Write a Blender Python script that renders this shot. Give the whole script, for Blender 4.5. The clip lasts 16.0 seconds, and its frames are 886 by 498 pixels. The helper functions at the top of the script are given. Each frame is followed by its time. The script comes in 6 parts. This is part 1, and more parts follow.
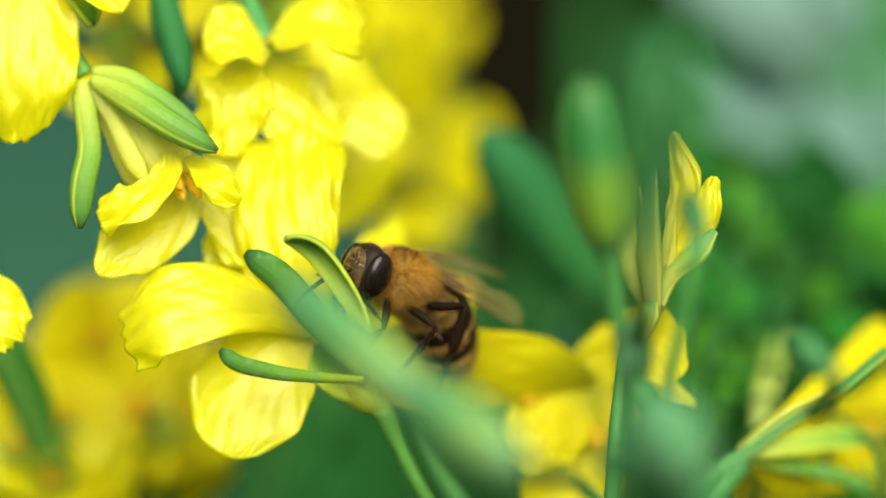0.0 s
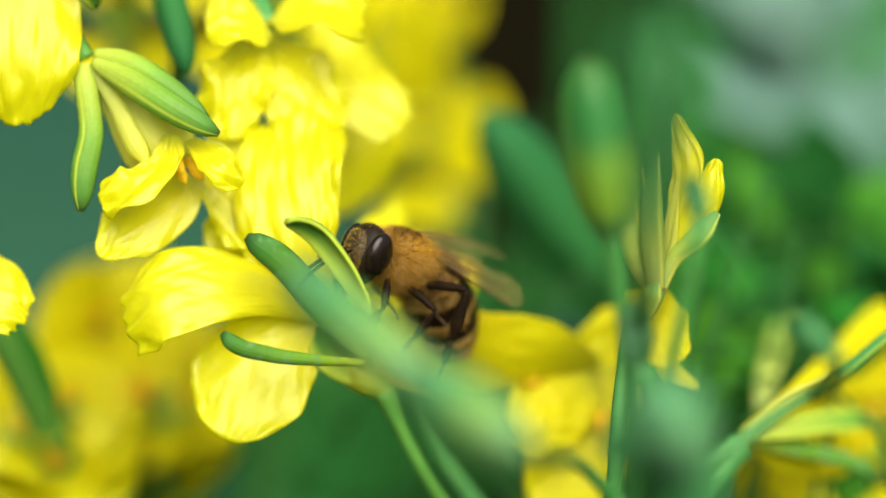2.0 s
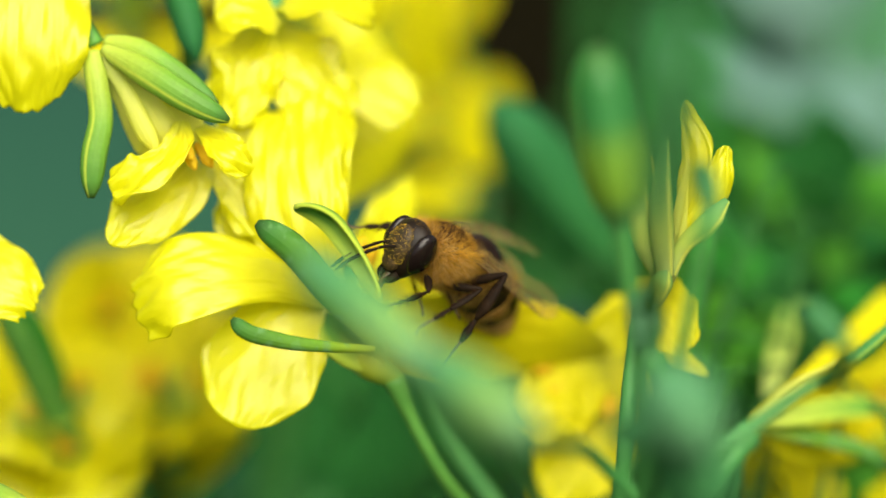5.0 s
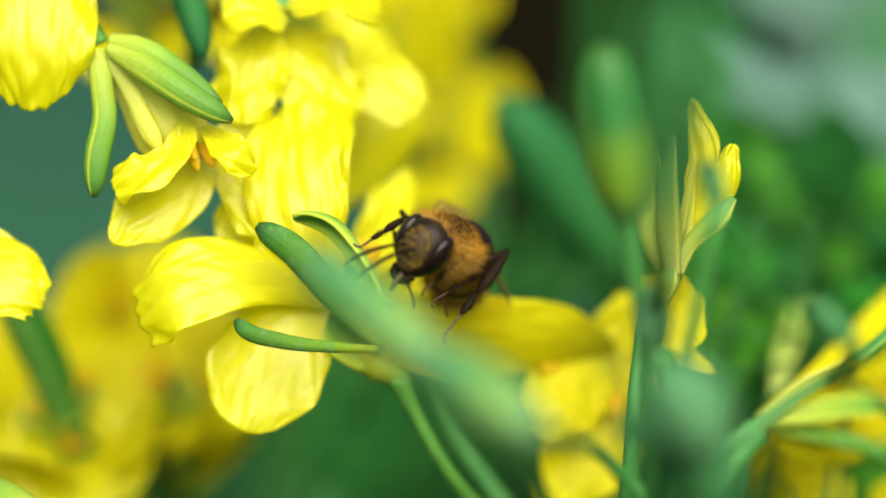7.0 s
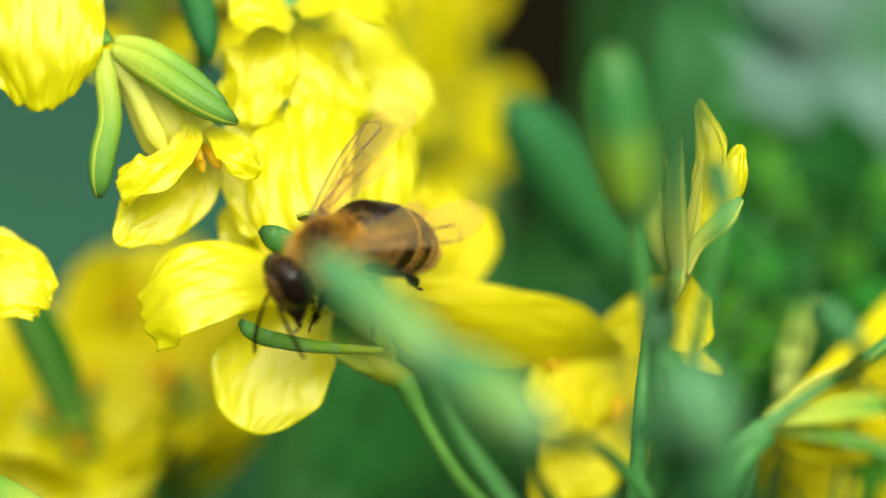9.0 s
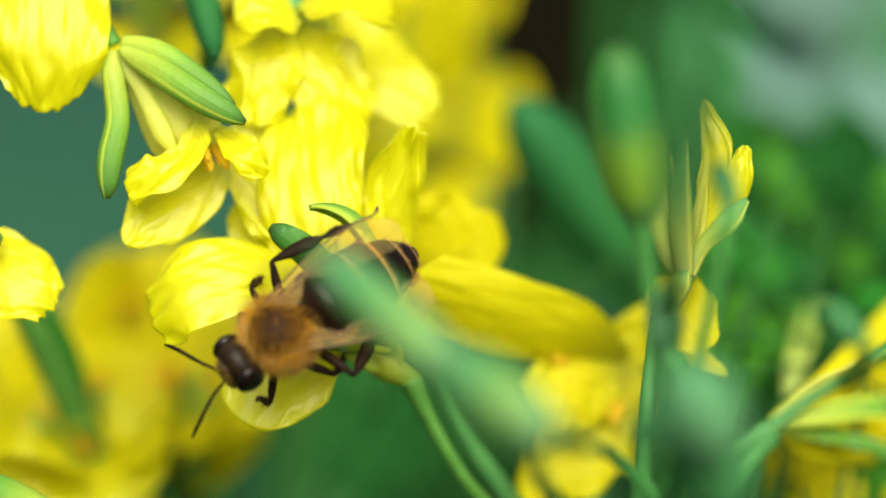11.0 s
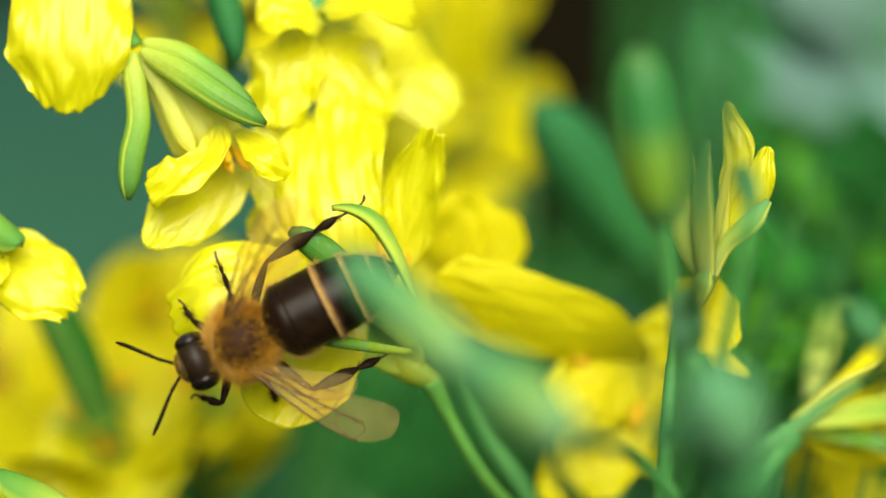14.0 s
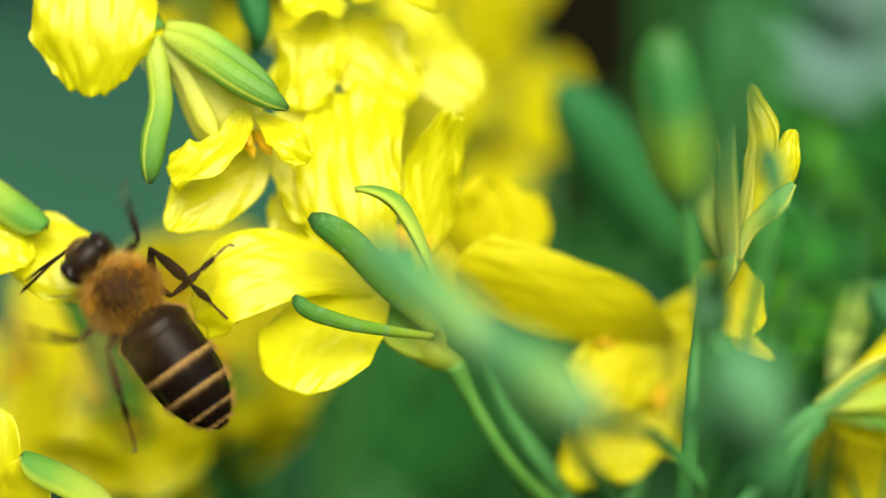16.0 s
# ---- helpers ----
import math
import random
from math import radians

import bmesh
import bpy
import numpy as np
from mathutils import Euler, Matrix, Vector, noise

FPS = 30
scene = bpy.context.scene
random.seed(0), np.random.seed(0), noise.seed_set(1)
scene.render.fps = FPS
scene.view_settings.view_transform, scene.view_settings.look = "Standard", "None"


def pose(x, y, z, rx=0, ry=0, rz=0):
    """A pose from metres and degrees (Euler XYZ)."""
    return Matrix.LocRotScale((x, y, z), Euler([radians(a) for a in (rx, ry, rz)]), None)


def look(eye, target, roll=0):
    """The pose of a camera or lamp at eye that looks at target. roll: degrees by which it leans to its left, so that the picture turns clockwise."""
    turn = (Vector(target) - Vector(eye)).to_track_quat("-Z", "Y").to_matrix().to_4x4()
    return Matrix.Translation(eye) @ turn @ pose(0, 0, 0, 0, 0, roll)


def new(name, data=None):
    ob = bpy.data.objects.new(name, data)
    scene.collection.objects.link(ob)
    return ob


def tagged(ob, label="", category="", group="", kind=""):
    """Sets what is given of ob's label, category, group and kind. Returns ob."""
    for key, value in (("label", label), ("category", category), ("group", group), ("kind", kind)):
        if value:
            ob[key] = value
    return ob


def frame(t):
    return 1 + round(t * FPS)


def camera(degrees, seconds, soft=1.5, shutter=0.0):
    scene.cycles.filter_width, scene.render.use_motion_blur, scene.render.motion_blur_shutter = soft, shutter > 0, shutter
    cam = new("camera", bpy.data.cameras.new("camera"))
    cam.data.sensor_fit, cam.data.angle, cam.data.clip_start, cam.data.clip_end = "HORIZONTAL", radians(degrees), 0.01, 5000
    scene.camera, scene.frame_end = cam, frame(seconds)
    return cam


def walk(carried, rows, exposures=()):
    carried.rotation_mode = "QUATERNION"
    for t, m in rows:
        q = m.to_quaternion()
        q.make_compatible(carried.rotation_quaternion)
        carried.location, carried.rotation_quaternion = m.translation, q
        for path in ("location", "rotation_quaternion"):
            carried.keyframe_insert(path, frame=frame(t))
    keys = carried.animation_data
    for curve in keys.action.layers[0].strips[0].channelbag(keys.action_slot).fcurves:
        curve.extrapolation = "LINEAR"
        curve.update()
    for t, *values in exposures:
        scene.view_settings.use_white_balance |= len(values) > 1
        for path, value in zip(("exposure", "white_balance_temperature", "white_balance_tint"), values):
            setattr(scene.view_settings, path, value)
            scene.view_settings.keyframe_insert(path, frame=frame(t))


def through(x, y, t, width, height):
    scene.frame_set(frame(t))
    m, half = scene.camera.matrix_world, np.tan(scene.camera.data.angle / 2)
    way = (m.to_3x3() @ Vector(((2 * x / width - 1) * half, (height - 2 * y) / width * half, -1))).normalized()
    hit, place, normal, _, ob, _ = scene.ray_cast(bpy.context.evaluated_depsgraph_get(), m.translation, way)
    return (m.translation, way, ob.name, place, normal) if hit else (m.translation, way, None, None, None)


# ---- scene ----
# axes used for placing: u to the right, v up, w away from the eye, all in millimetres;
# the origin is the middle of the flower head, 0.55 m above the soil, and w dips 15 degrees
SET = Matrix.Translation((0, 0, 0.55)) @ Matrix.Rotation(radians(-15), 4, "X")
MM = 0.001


def at(u, v, w):
    return Vector((u * MM, w * MM, v * MM))


def way(u, v, w):
    return Vector((u, w, v)).normalized()


cam = camera(17.83, 16.0, soft=1.5, shutter=0.9)
cam.data.dof.use_dof = True
cam.data.dof.focus_distance = 0.150
cam.data.dof.aperture_fstop = 10.5
cam.data.dof.aperture_blades = 0
PAN = [  # seconds, degrees turned to the left, degrees dipped
    (0, 0.000, 0.000),
    (0.5, 0.011, 0.103),
    (1, 0.034, 0.212),
    (1.5, 0.063, 0.286),
    (2, 0.052, 0.355),
    (2.5, 0.069, 0.413),
    (3, 0.074, 0.470),
    (3.5, 0.115, 0.527),
    (4, 0.166, 0.567),
    (5.2, 0.252, 0.625),
    (6.5, 0.338, 0.653),
    (7, 0.378, 0.659),
    (7.5, 0.418, 0.659),
    (8, 0.447, 0.659),
    (8.5, 0.481, 0.653),
    (9, 0.521, 0.647),
    (10.2, 0.596, 0.630),
    (11.5, 0.676, 0.619),
    (12, 0.745, 0.607),
    (12.5, 0.814, 0.596),
    (13, 0.894, 0.590),
    (13.5, 0.986, 0.590),
    (14, 1.077, 0.602),
    (14.5, 1.169, 0.642),
    (15, 1.272, 0.705),
    (15.5, 1.415, 0.808),
    (16, 1.570, 0.951),
]
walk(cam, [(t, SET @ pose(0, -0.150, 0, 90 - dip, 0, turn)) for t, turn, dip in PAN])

# ---- light: a bright, thinly veiled sky
world = bpy.data.worlds.new("sky")
scene.world = world
world.use_nodes = True
wn = world.node_tree.nodes
sky = wn.new("ShaderNodeTexSky")
sky.sky_type, sky.sun_disc = "NISHITA", False
SUN_UP, SUN_TURN = 48, 168
sky.sun_elevation, sky.sun_rotation = radians(SUN_UP), radians(SUN_TURN)
sky.air_density, sky.dust_density = 1.0, 6.0
world.node_tree.links.new(sky.outputs[0], wn["Background"].inputs[0])
wn["Background"].inputs[1].default_value = 0.078
sun = new("sun", bpy.data.lights.new("sun", "SUN"))
sun.data.energy, sun.data.angle, sun.data.color = 3.7, radians(60), (1.0, 0.975, 0.82)
toward = Vector((math.sin(radians(SUN_TURN)) * math.cos(radians(SUN_UP)), math.cos(radians(SUN_TURN)) * math.cos(radians(SUN_UP)), math.sin(radians(SUN_UP))))
sun.matrix_world = look(toward * 3, (0, 0, 0))
scene.view_settings.exposure = 0.45


# ---- materials
def nodes_of(name):
    m = bpy.data.materials.new(name)
    m.use_nodes = True
    t = m.node_tree
    return m, t, t.nodes["Principled BSDF"], t.nodes["Material Output"]


def link(t, a, b):
    t.links.new(a, b)


def noise_of(t, scale, vector, detail=3.0):
    n = t.nodes.new("ShaderNodeTexNoise")
    n.inputs["Scale"].default_value, n.inputs["Detail"].default_value = scale, detail
    link(t, vector, n.inputs["Vector"])
    return n.outputs["Fac"]


def ramp_of(t, fac, stops):
    r = t.nodes.new("ShaderNodeValToRGB")
    while len(r.color_ramp.elements) < len(stops):
        r.color_ramp.elements.new(0.5)
    for e, (p, c) in zip(r.color_ramp.elements, stops):
        e.position, e.color = p, (*c, 1)
    link(t, fac, r.inputs[0])
    return r.outputs[0]


def mix_of(t, fac, a, b, kind="MIX"):
    m = t.nodes.new("ShaderNodeMix")
    m.data_type, m.blend_type = "RGBA", kind
    for sock, v in ((m.inputs[0], fac), (m.inputs[6], a), (m.inputs[7], b)):
        if isinstance(v, (int, float)):
            sock.default_value = v
        elif isinstance(v, tuple):
            sock.default_value = (*v, 1)
        else:
            link(t, v, sock)
    return m.outputs[2]


def bump_of(t, height, strength, distance, bsdfs):
    b = t.nodes.new("ShaderNodeBump")
    b.inputs["Strength"].default_value, b.inputs["Distance"].default_value = strength, distance
    link(t, height, b.inputs["Height"])
    for s in bsdfs:
        link(t, b.outputs[0], s.inputs["Normal"])


def leafy(name, along, across=None, rough=0.45, through=0.4, vein=0.5, grain=600, spread=0.25, spec=0.4, mottle=None, shift=0.0, lumps=0.0):
    """A thin plant tissue: colour runs along it (and to its margins), light shines through."""
    m, t, p, out = nodes_of(name)
    tc = t.nodes.new("ShaderNodeTexCoord")
    sep = t.nodes.new("ShaderNodeSeparateXYZ")
    link(t, tc.outputs["UV"], sep.inputs[0])
    col = ramp_of(t, sep.outputs[1], along)
    if across:
        ab = t.nodes.new("ShaderNodeMath")
        ab.operation = "PINGPONG"
        ab.inputs[1].default_value = 0.5
        off = t.nodes.new("ShaderNodeMath")
        off.inputs[1].default_value = shift
        link(t, sep.outputs[0], off.inputs[0])
        link(t, off.outputs[0], ab.inputs[0])
        rim = ramp_of(t, ab.outputs[0], [(0.0, (1, 1, 1)), (across[1], (0, 0, 0))])
        col = mix_of(t, rim, col, across[0])
    big = noise_of(t, grain * 0.25, tc.outputs["Object"], 2)
    fine = noise_of(t, grain * 2.5, tc.outputs["Object"], 4)
    val = t.nodes.new("ShaderNodeMapRange")
    val.inputs["To Min"].default_value, val.inputs["To Max"].default_value = 1 - spread, 1 + spread
    link(t, mix_of(t, 0.4, big, fine), val.inputs["Value"])
    hsv = t.nodes.new("ShaderNodeHueSaturation")
    link(t, val.outputs[0], hsv.inputs["Value"])
    if mottle:
        spot = ramp_of(t, noise_of(t, grain * 0.7, tc.outputs["Object"], 5), [(0.5, (0, 0, 0)), (0.66, (1, 1, 1))])
        col = mix_of(t, spot, col, mottle)
    link(t, col, hsv.inputs["Color"])
    col = hsv.outputs[0]
    mp = t.nodes.new("ShaderNodeMapping")
    mp.inputs["Scale"].default_value = (26, 1.6, 1)
    link(t, tc.outputs["UV"], mp.inputs[0])
    veins = noise_of(t, 1.0, mp.outputs[0], 3)
    link(t, col, p.inputs["Base Color"])
    p.inputs["Roughness"].default_value = rough
    p.inputs["Specular IOR Level"].default_value = spec
    tr = t.nodes.new("ShaderNodeBsdfTranslucent")
    link(t, col, tr.inputs[0])
    mx = t.nodes.new("ShaderNodeMixShader")
    mx.inputs[0].default_value = through
    link(t, p.outputs[0], mx.inputs[1])
    link(t, tr.outputs[0], mx.inputs[2])
    link(t, mx.outputs[0], out.inputs[0])
    relief = mix_of(t, 0.35, veins, fine)
    if lumps:
        relief = mix_of(t, lumps, relief, noise_of(t, 620, tc.outputs["Object"], 2.5))
    bump_of(t, relief, vein, 0.0006 if lumps else 0.0003, (p, tr))
    return m


def solid(name, colour, dark=None, rough=0.5, grain=800, spec=0.5, bump=0.3, depth=0.0001, sheen=0.0):
    m, t, p, out = nodes_of(name)
    tc = t.nodes.new("ShaderNodeTexCoord")
    fac = mix_of(t, 0.5, noise_of(t, grain * 0.3, tc.outputs["Object"], 3), noise_of(t, grain * 2, tc.outputs["Object"], 4))
    dark = dark or tuple(c * 0.6 for c in colour)
    link(t, ramp_of(t, fac, [(0.35, dark), (0.65, colour)]), p.inputs["Base Color"])
    p.inputs["Roughness"].default_value = rough
    p.inputs["Specular IOR Level"].default_value = spec
    p.inputs["Sheen Weight"].default_value = sheen
    bump_of(t, fac, bump, depth, (p,))
    return m


def hair(name, colour, dark):
    """Fine body hair that lets light through."""
    m = solid(name, colour, dark, rough=0.55, grain=1500, spec=0.25)
    t = m.node_tree
    p, out = t.nodes["Principled BSDF"], t.nodes["Material Output"]
    tr = t.nodes.new("ShaderNodeBsdfTranslucent")
    link(t, p.inputs["Base Color"].links[0].from_socket, tr.inputs[0])
    mx = t.nodes.new("ShaderNodeMixShader")
    mx.inputs[0].default_value = 0.45
    link(t, p.outputs[0], mx.inputs[1])
    link(t, tr.outputs[0], mx.inputs[2])
    link(t, mx.outputs[0], out.inputs[0])
    return m


YELLOW = (0.89, 0.88, 0.004)
PETAL = leafy("petal_yellow", [(0.0, (0.74, 0.77, 0.06)), (0.22, (0.90, 0.87, 0.010)), (1.0, YELLOW)], rough=0.36, spec=0.9, through=0.56, vein=0.1, spread=0.05, lumps=0.25)
PETAL_SOFT = leafy("petal_yellow_open", [(0.0, (0.66, 0.66, 0.03)), (0.3, (0.88, 0.83, 0.005)), (1.0, (0.90, 0.85, 0.004))], rough=0.5, through=0.56, vein=0.2, spread=0.1)
SEPAL = leafy("sepal_green", [(0.0, (0.576, 0.68, 0.108)), (0.3, (0.396, 0.56, 0.063)), (0.6, (0.162, 0.39, 0.0495)), (0.93, (0.09, 0.29, 0.0405)), (1.0, (0.054, 0.14, 0.027))], across=((0.558, 0.7, 0.063), 0.2), rough=0.5, spec=0.18, through=0.3, vein=0.15, spread=0.2)
SEPAL_POD = leafy("sepal_pod_green", [(0.0, (0.526, 0.642, 0.0864)), (0.3, (0.391, 0.547, 0.0504)), (0.55, (0.204, 0.415, 0.0396)), (0.9, (0.102, 0.283, 0.036)), (1.0, (0.051, 0.132, 0.0216))], across=((0.56, 0.678, 0.072), 0.03), shift=0.42, rough=0.45, spec=0.3, through=0.25, vein=0.25, spread=0.35, grain=1500)
SEPAL_PALE = leafy("sepal_pale_green", [(0.0, (0.459, 0.575, 0.176)), (0.35, (0.54, 0.675, 0.11)), (0.7, (0.324, 0.55, 0.099)), (1.0, (0.162, 0.4, 0.11))], across=((0.837, 0.875, 0.132), 0.05), shift=0.4, rough=0.5, spec=0.3, through=0.35, vein=0.3, spread=0.2)
SEPAL_OUTER = leafy("sepal_outer_green", [(0.0, (0.396, 0.5, 0.036)), (0.3, (0.135, 0.3, 0.018)), (0.85, (0.054, 0.2, 0.027)), (1.0, (0.027, 0.08, 0.018))], rough=0.5, spec=0.18, through=0.2, vein=0.25, spread=0.35, grain=1500, mottle=(0.14, 0.32, 0.10))
BUD_PALE = leafy("bud_pale_waxy_green", [(0.0, (0.128, 0.35, 0.153)), (0.5, (0.128, 0.35, 0.145)), (1.0, (0.085, 0.3, 0.119))], rough=0.5, through=0.15, vein=0.3, spread=0.25)
BUD = leafy("bud_green", [(0.0, (0.0765, 0.266, 0.08)), (0.18, (0.187, 0.361, 0.028)), (0.4, (0.162, 0.342, 0.032)), (0.6, (0.0425, 0.228, 0.052)), (0.8, (0.034, 0.209, 0.04)), (0.97, (0.051, 0.19, 0.028)), (1.0, (0.0425, 0.095, 0.024))], rough=0.45, through=0.15, vein=0.4, spread=0.2)
FRONT = leafy("bud_two_tone_green", [(0.0, (0.159, 0.357, 0.153)), (0.35, (0.18, 0.365, 0.0765)), (0.7, (0.0795, 0.281, 0.0842)), (1.0, (0.0578, 0.238, 0.0918))], rough=0.55, spec=0.3, through=0.12, vein=0.3, spread=0.25, mottle=(0.13, 0.34, 0.138))
BUD_BLUE = leafy("bud_bluish_green", [(0.0, (0.064, 0.257, 0.102)), (0.4, (0.064, 0.257, 0.0765)), (1.0, (0.028, 0.171, 0.0467))], rough=0.5, through=0.12, vein=0.3, spread=0.2)
BASE = leafy("flower_base_yellow_green", [(0.0, (0.62, 0.66, 0.03)), (0.6, (0.52, 0.62, 0.05)), (1.0, (0.25, 0.45, 0.06))], rough=0.5, through=0.45, vein=0.3, spread=0.15)
CLAW = leafy("claw_pale", [(0.0, (0.70, 0.78, 0.18)), (1.0, (0.88, 0.86, 0.09))], rough=0.45, through=0.5, vein=0.4, spread=0.08)
STEM = solid("stem_waxy_green", (0.085, 0.31, 0.068), (0.051, 0.24, 0.051), rough=0.5, grain=500)
STEM_FRESH = solid("stem_fresh_green", (0.11, 0.30, 0.045), (0.07, 0.23, 0.035), rough=0.5, spec=0.3, grain=500)
BUD_DEEP = leafy("bud_deep_green", [(0.0, (0.0359, 0.18, 0.0396)), (1.0, (0.0224, 0.138, 0.0436))], rough=0.55, spec=0.1, through=0.1, vein=0.3, spread=0.2)
STEM_DARK = solid("stem_dark_green", (0.030, 0.13, 0.025), (0.018, 0.085, 0.016), rough=0.55, spec=0.15, grain=500)
ANTHER = leafy("anther_orange", [(0.0, (0.92, 0.60, 0.012)), (1.0, (0.95, 0.68, 0.015))], rough=0.7, through=0.4, vein=0.4, grain=2500, spread=0.15)
LEAF = leafy("leaf_green", [(0.0, (0.0209, 0.131, 0.0211)), (1.0, (0.0105, 0.0829, 0.0158))], across=((0.0239, 0.151, 0.0264), 0.06), rough=0.55, spec=0.08, through=0.2, grain=90, spread=0.35, vein=0.5)
LEAF_FRESH = leafy("leaf_fresh_green", [(0.0, (0.0403, 0.243, 0.0242)), (1.0, (0.0253, 0.213, 0.0242))], rough=0.55, spec=0.08, through=0.2, grain=90, spread=0.3, vein=0.4)
LEAF_BLUE = leafy("leaf_blue_green", [(0.0, (0.0252, 0.0926, 0.0516)), (1.0, (0.0184, 0.0679, 0.0482))], rough=0.55, spec=0.08, through=0.15, grain=60, spread=0.2, vein=0.3)
LEAF_PALE = leafy("leaf_grey_green", [(0.0, (0.15, 0.30, 0.23)), (1.0, (0.19, 0.35, 0.30))], rough=0.5, spec=0.3, through=0.2, grain=60, spread=0.3, vein=0.3)
LEAF_LIME = leafy("leaf_young_lime_green", [(0.0, (0.0504, 0.262, 0.024)), (1.0, (0.0924, 0.328, 0.024))], rough=0.55, spec=0.2, through=0.3, grain=90, spread=0.3, vein=0.4)
# near-black soil colour includes the deep shade between and under the plants
SOIL = solid("soil_shade_dark", (0.0085, 0.0070, 0.0022), (0.0045, 0.0038, 0.0013), rough=0.95, spec=0.01, grain=60, bump=0.9, depth=0.01)
FUR = hair("fur_ginger", (0.95, 0.575, 0.055), (0.34, 0.15, 0.015))
FUR_PALE = hair("fur_tan", (0.95, 0.72, 0.26), (0.74, 0.44, 0.09))
FUR_DARK = solid("fur_brown", (0.075, 0.030, 0.007), (0.020, 0.009, 0.003), rough=0.65, grain=1500, spec=0.15)
SHELL = solid("shell_black_brown", (0.020, 0.012, 0.006), (0.007, 0.005, 0.003), rough=0.42, grain=2500, spec=0.2, bump=0.5, depth=0.00005)
EYE = solid("eye_black", (0.014, 0.008, 0.006), (0.009, 0.006, 0.005), rough=0.2, spec=0.35, grain=9000, bump=0.12, depth=0.00003)
FACE = solid("face_dusted_brown", (0.075, 0.046, 0.013), (0.006, 0.0045, 0.003), rough=0.55, spec=0.3, grain=3500, bump=0.8, depth=0.0001)
LIMB = solid("limb_dark_brown", (0.020, 0.011, 0.005), (0.007, 0.0045, 0.003), rough=0.55, spec=0.07, grain=2500)
FOOT = solid("foot_amber_brown", (0.10, 0.05, 0.014), (0.04, 0.02, 0.008), rough=0.5, grain=2000)
POLLEN = solid("pollen_yellow", (0.80, 0.55, 0.04), (0.62, 0.38, 0.02), rough=0.8, grain=4000)
VEIN = solid("vein_brown", (0.12, 0.055, 0.012), (0.07, 0.03, 0.008), rough=0.45, grain=1500)


def banded(name, edge):
    """Back plates of the abdomen: pale felt at the front edge, shiny black-brown behind."""
    m, t, p, out = nodes_of(name)
    tc = t.nodes.new("ShaderNodeTexCoord")
    sep = t.nodes.new("ShaderNodeSeparateXYZ")
    link(t, tc.outputs["UV"], sep.inputs[0])
    wob = t.nodes.new("ShaderNodeMath")
    wob.operation = "MULTIPLY_ADD"
    wob.inputs[1].default_value = 0.16
    link(t, noise_of(t, 1800, tc.outputs["Object"], 3), wob.inputs[0])
    link(t, sep.outputs[1], wob.inputs[2])
    link(t, ramp_of(t, wob.outputs[0], [(0.0, (0.46, 0.30, 0.10)), (edge, (0.34, 0.21, 0.065)), (edge + 0.14, (0.035, 0.017, 0.007)), (edge + 0.3, (0.007, 0.0045, 0.003)), (0.98, (0.008, 0.005, 0.004))]), p.inputs["Base Color"])
    link(t, ramp_of(t, wob.outputs[0], [(0.25, (0.75, 0.75, 0.75)), (0.4, (0.26, 0.26, 0.26))]), p.inputs["Roughness"])
    p.inputs["Specular IOR Level"].default_value = 0.14
    bump_of(t, noise_of(t, 6000, tc.outputs["Object"], 3), 0.35, 0.00004, (p,))
    return m


def membrane():
    m, t, p, out = nodes_of("wing_membrane")
    p.inputs["Base Color"].default_value = (0.90, 0.74, 0.34, 1)
    p.inputs["Roughness"].default_value = 0.4
    p.inputs["Specular IOR Level"].default_value = 0.25
    tc = t.nodes.new("ShaderNodeTexCoord")
    bump_of(t, noise_of(t, 700, tc.outputs["Object"], 3), 0.5, 0.0002, (p,))
    tr = t.nodes.new("ShaderNodeBsdfTransparent")
    tr.inputs[0].default_value = (0.96, 0.89, 0.66, 1)
    mx = t.nodes.new("ShaderNodeMixShader")
    fac = ramp_of(t, noise_of(t, 500, tc.outputs["Object"], 3), [(0.3, (0.04, 0.04, 0.04)), (0.7, (0.08, 0.08, 0.08))])
    link(t, fac, mx.inputs[0])
    link(t, tr.outputs[0], mx.inputs[1])
    link(t, p.outputs[0], mx.inputs[2])
    link(t, mx.outputs[0], out.inputs[0])
    return m


PLATE, MEMBRANE = banded("tail_plate_banded", 0.23), membrane()
PLATE_DARK = solid("front_plate_dark_brown", (0.022, 0.011, 0.005), (0.007, 0.004, 0.0025), rough=0.3, grain=1200, spec=0.15, bump=0.35, depth=0.00004)

# ---- shape helpers
def mesh_object(name, verts, faces, material, uvs=None, parent=None, label=""):
    me = bpy.data.meshes.new(name)
    me.from_pydata([tuple(v) for v in verts], [], faces)
    if uvs is not None:
        layer = me.uv_layers.new(name="UVMap")
        idx = np.empty(len(me.loops), dtype=np.int32)
        me.loops.foreach_get("vertex_index", idx)
        layer.data.foreach_set("uv", np.asarray(uvs, dtype=np.float32)[idx].ravel())
    me.shade_smooth()
    me.materials.append(material)
    ob = new(name, me)
    if parent:
        ob.parent = parent
    return tagged(ob, label) if label else ob


def part(name, bm, material, parent, label=""):
    me = bpy.data.meshes.new(name)
    bm.to_mesh(me)
    bm.free()
    me.shade_smooth()
    me.materials.append(material)
    ob = new(name, me)
    ob.parent = parent
    return tagged(ob, label) if label else ob


def thing(name, origin, label, category, group="", kind=""):
    """An Empty at a thing's foot; its parts are built in the same tilted axes round it."""
    ob = new(name)
    ob.empty_display_size = 0.002
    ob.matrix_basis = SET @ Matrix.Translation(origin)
    ob["foot"] = tuple(origin)
    return tagged(ob, label, category, group, kind)


def foot(ob):
    while ob.parent:
        ob = ob.parent
    return np.array(ob.get("foot", (0, 0, 0)))


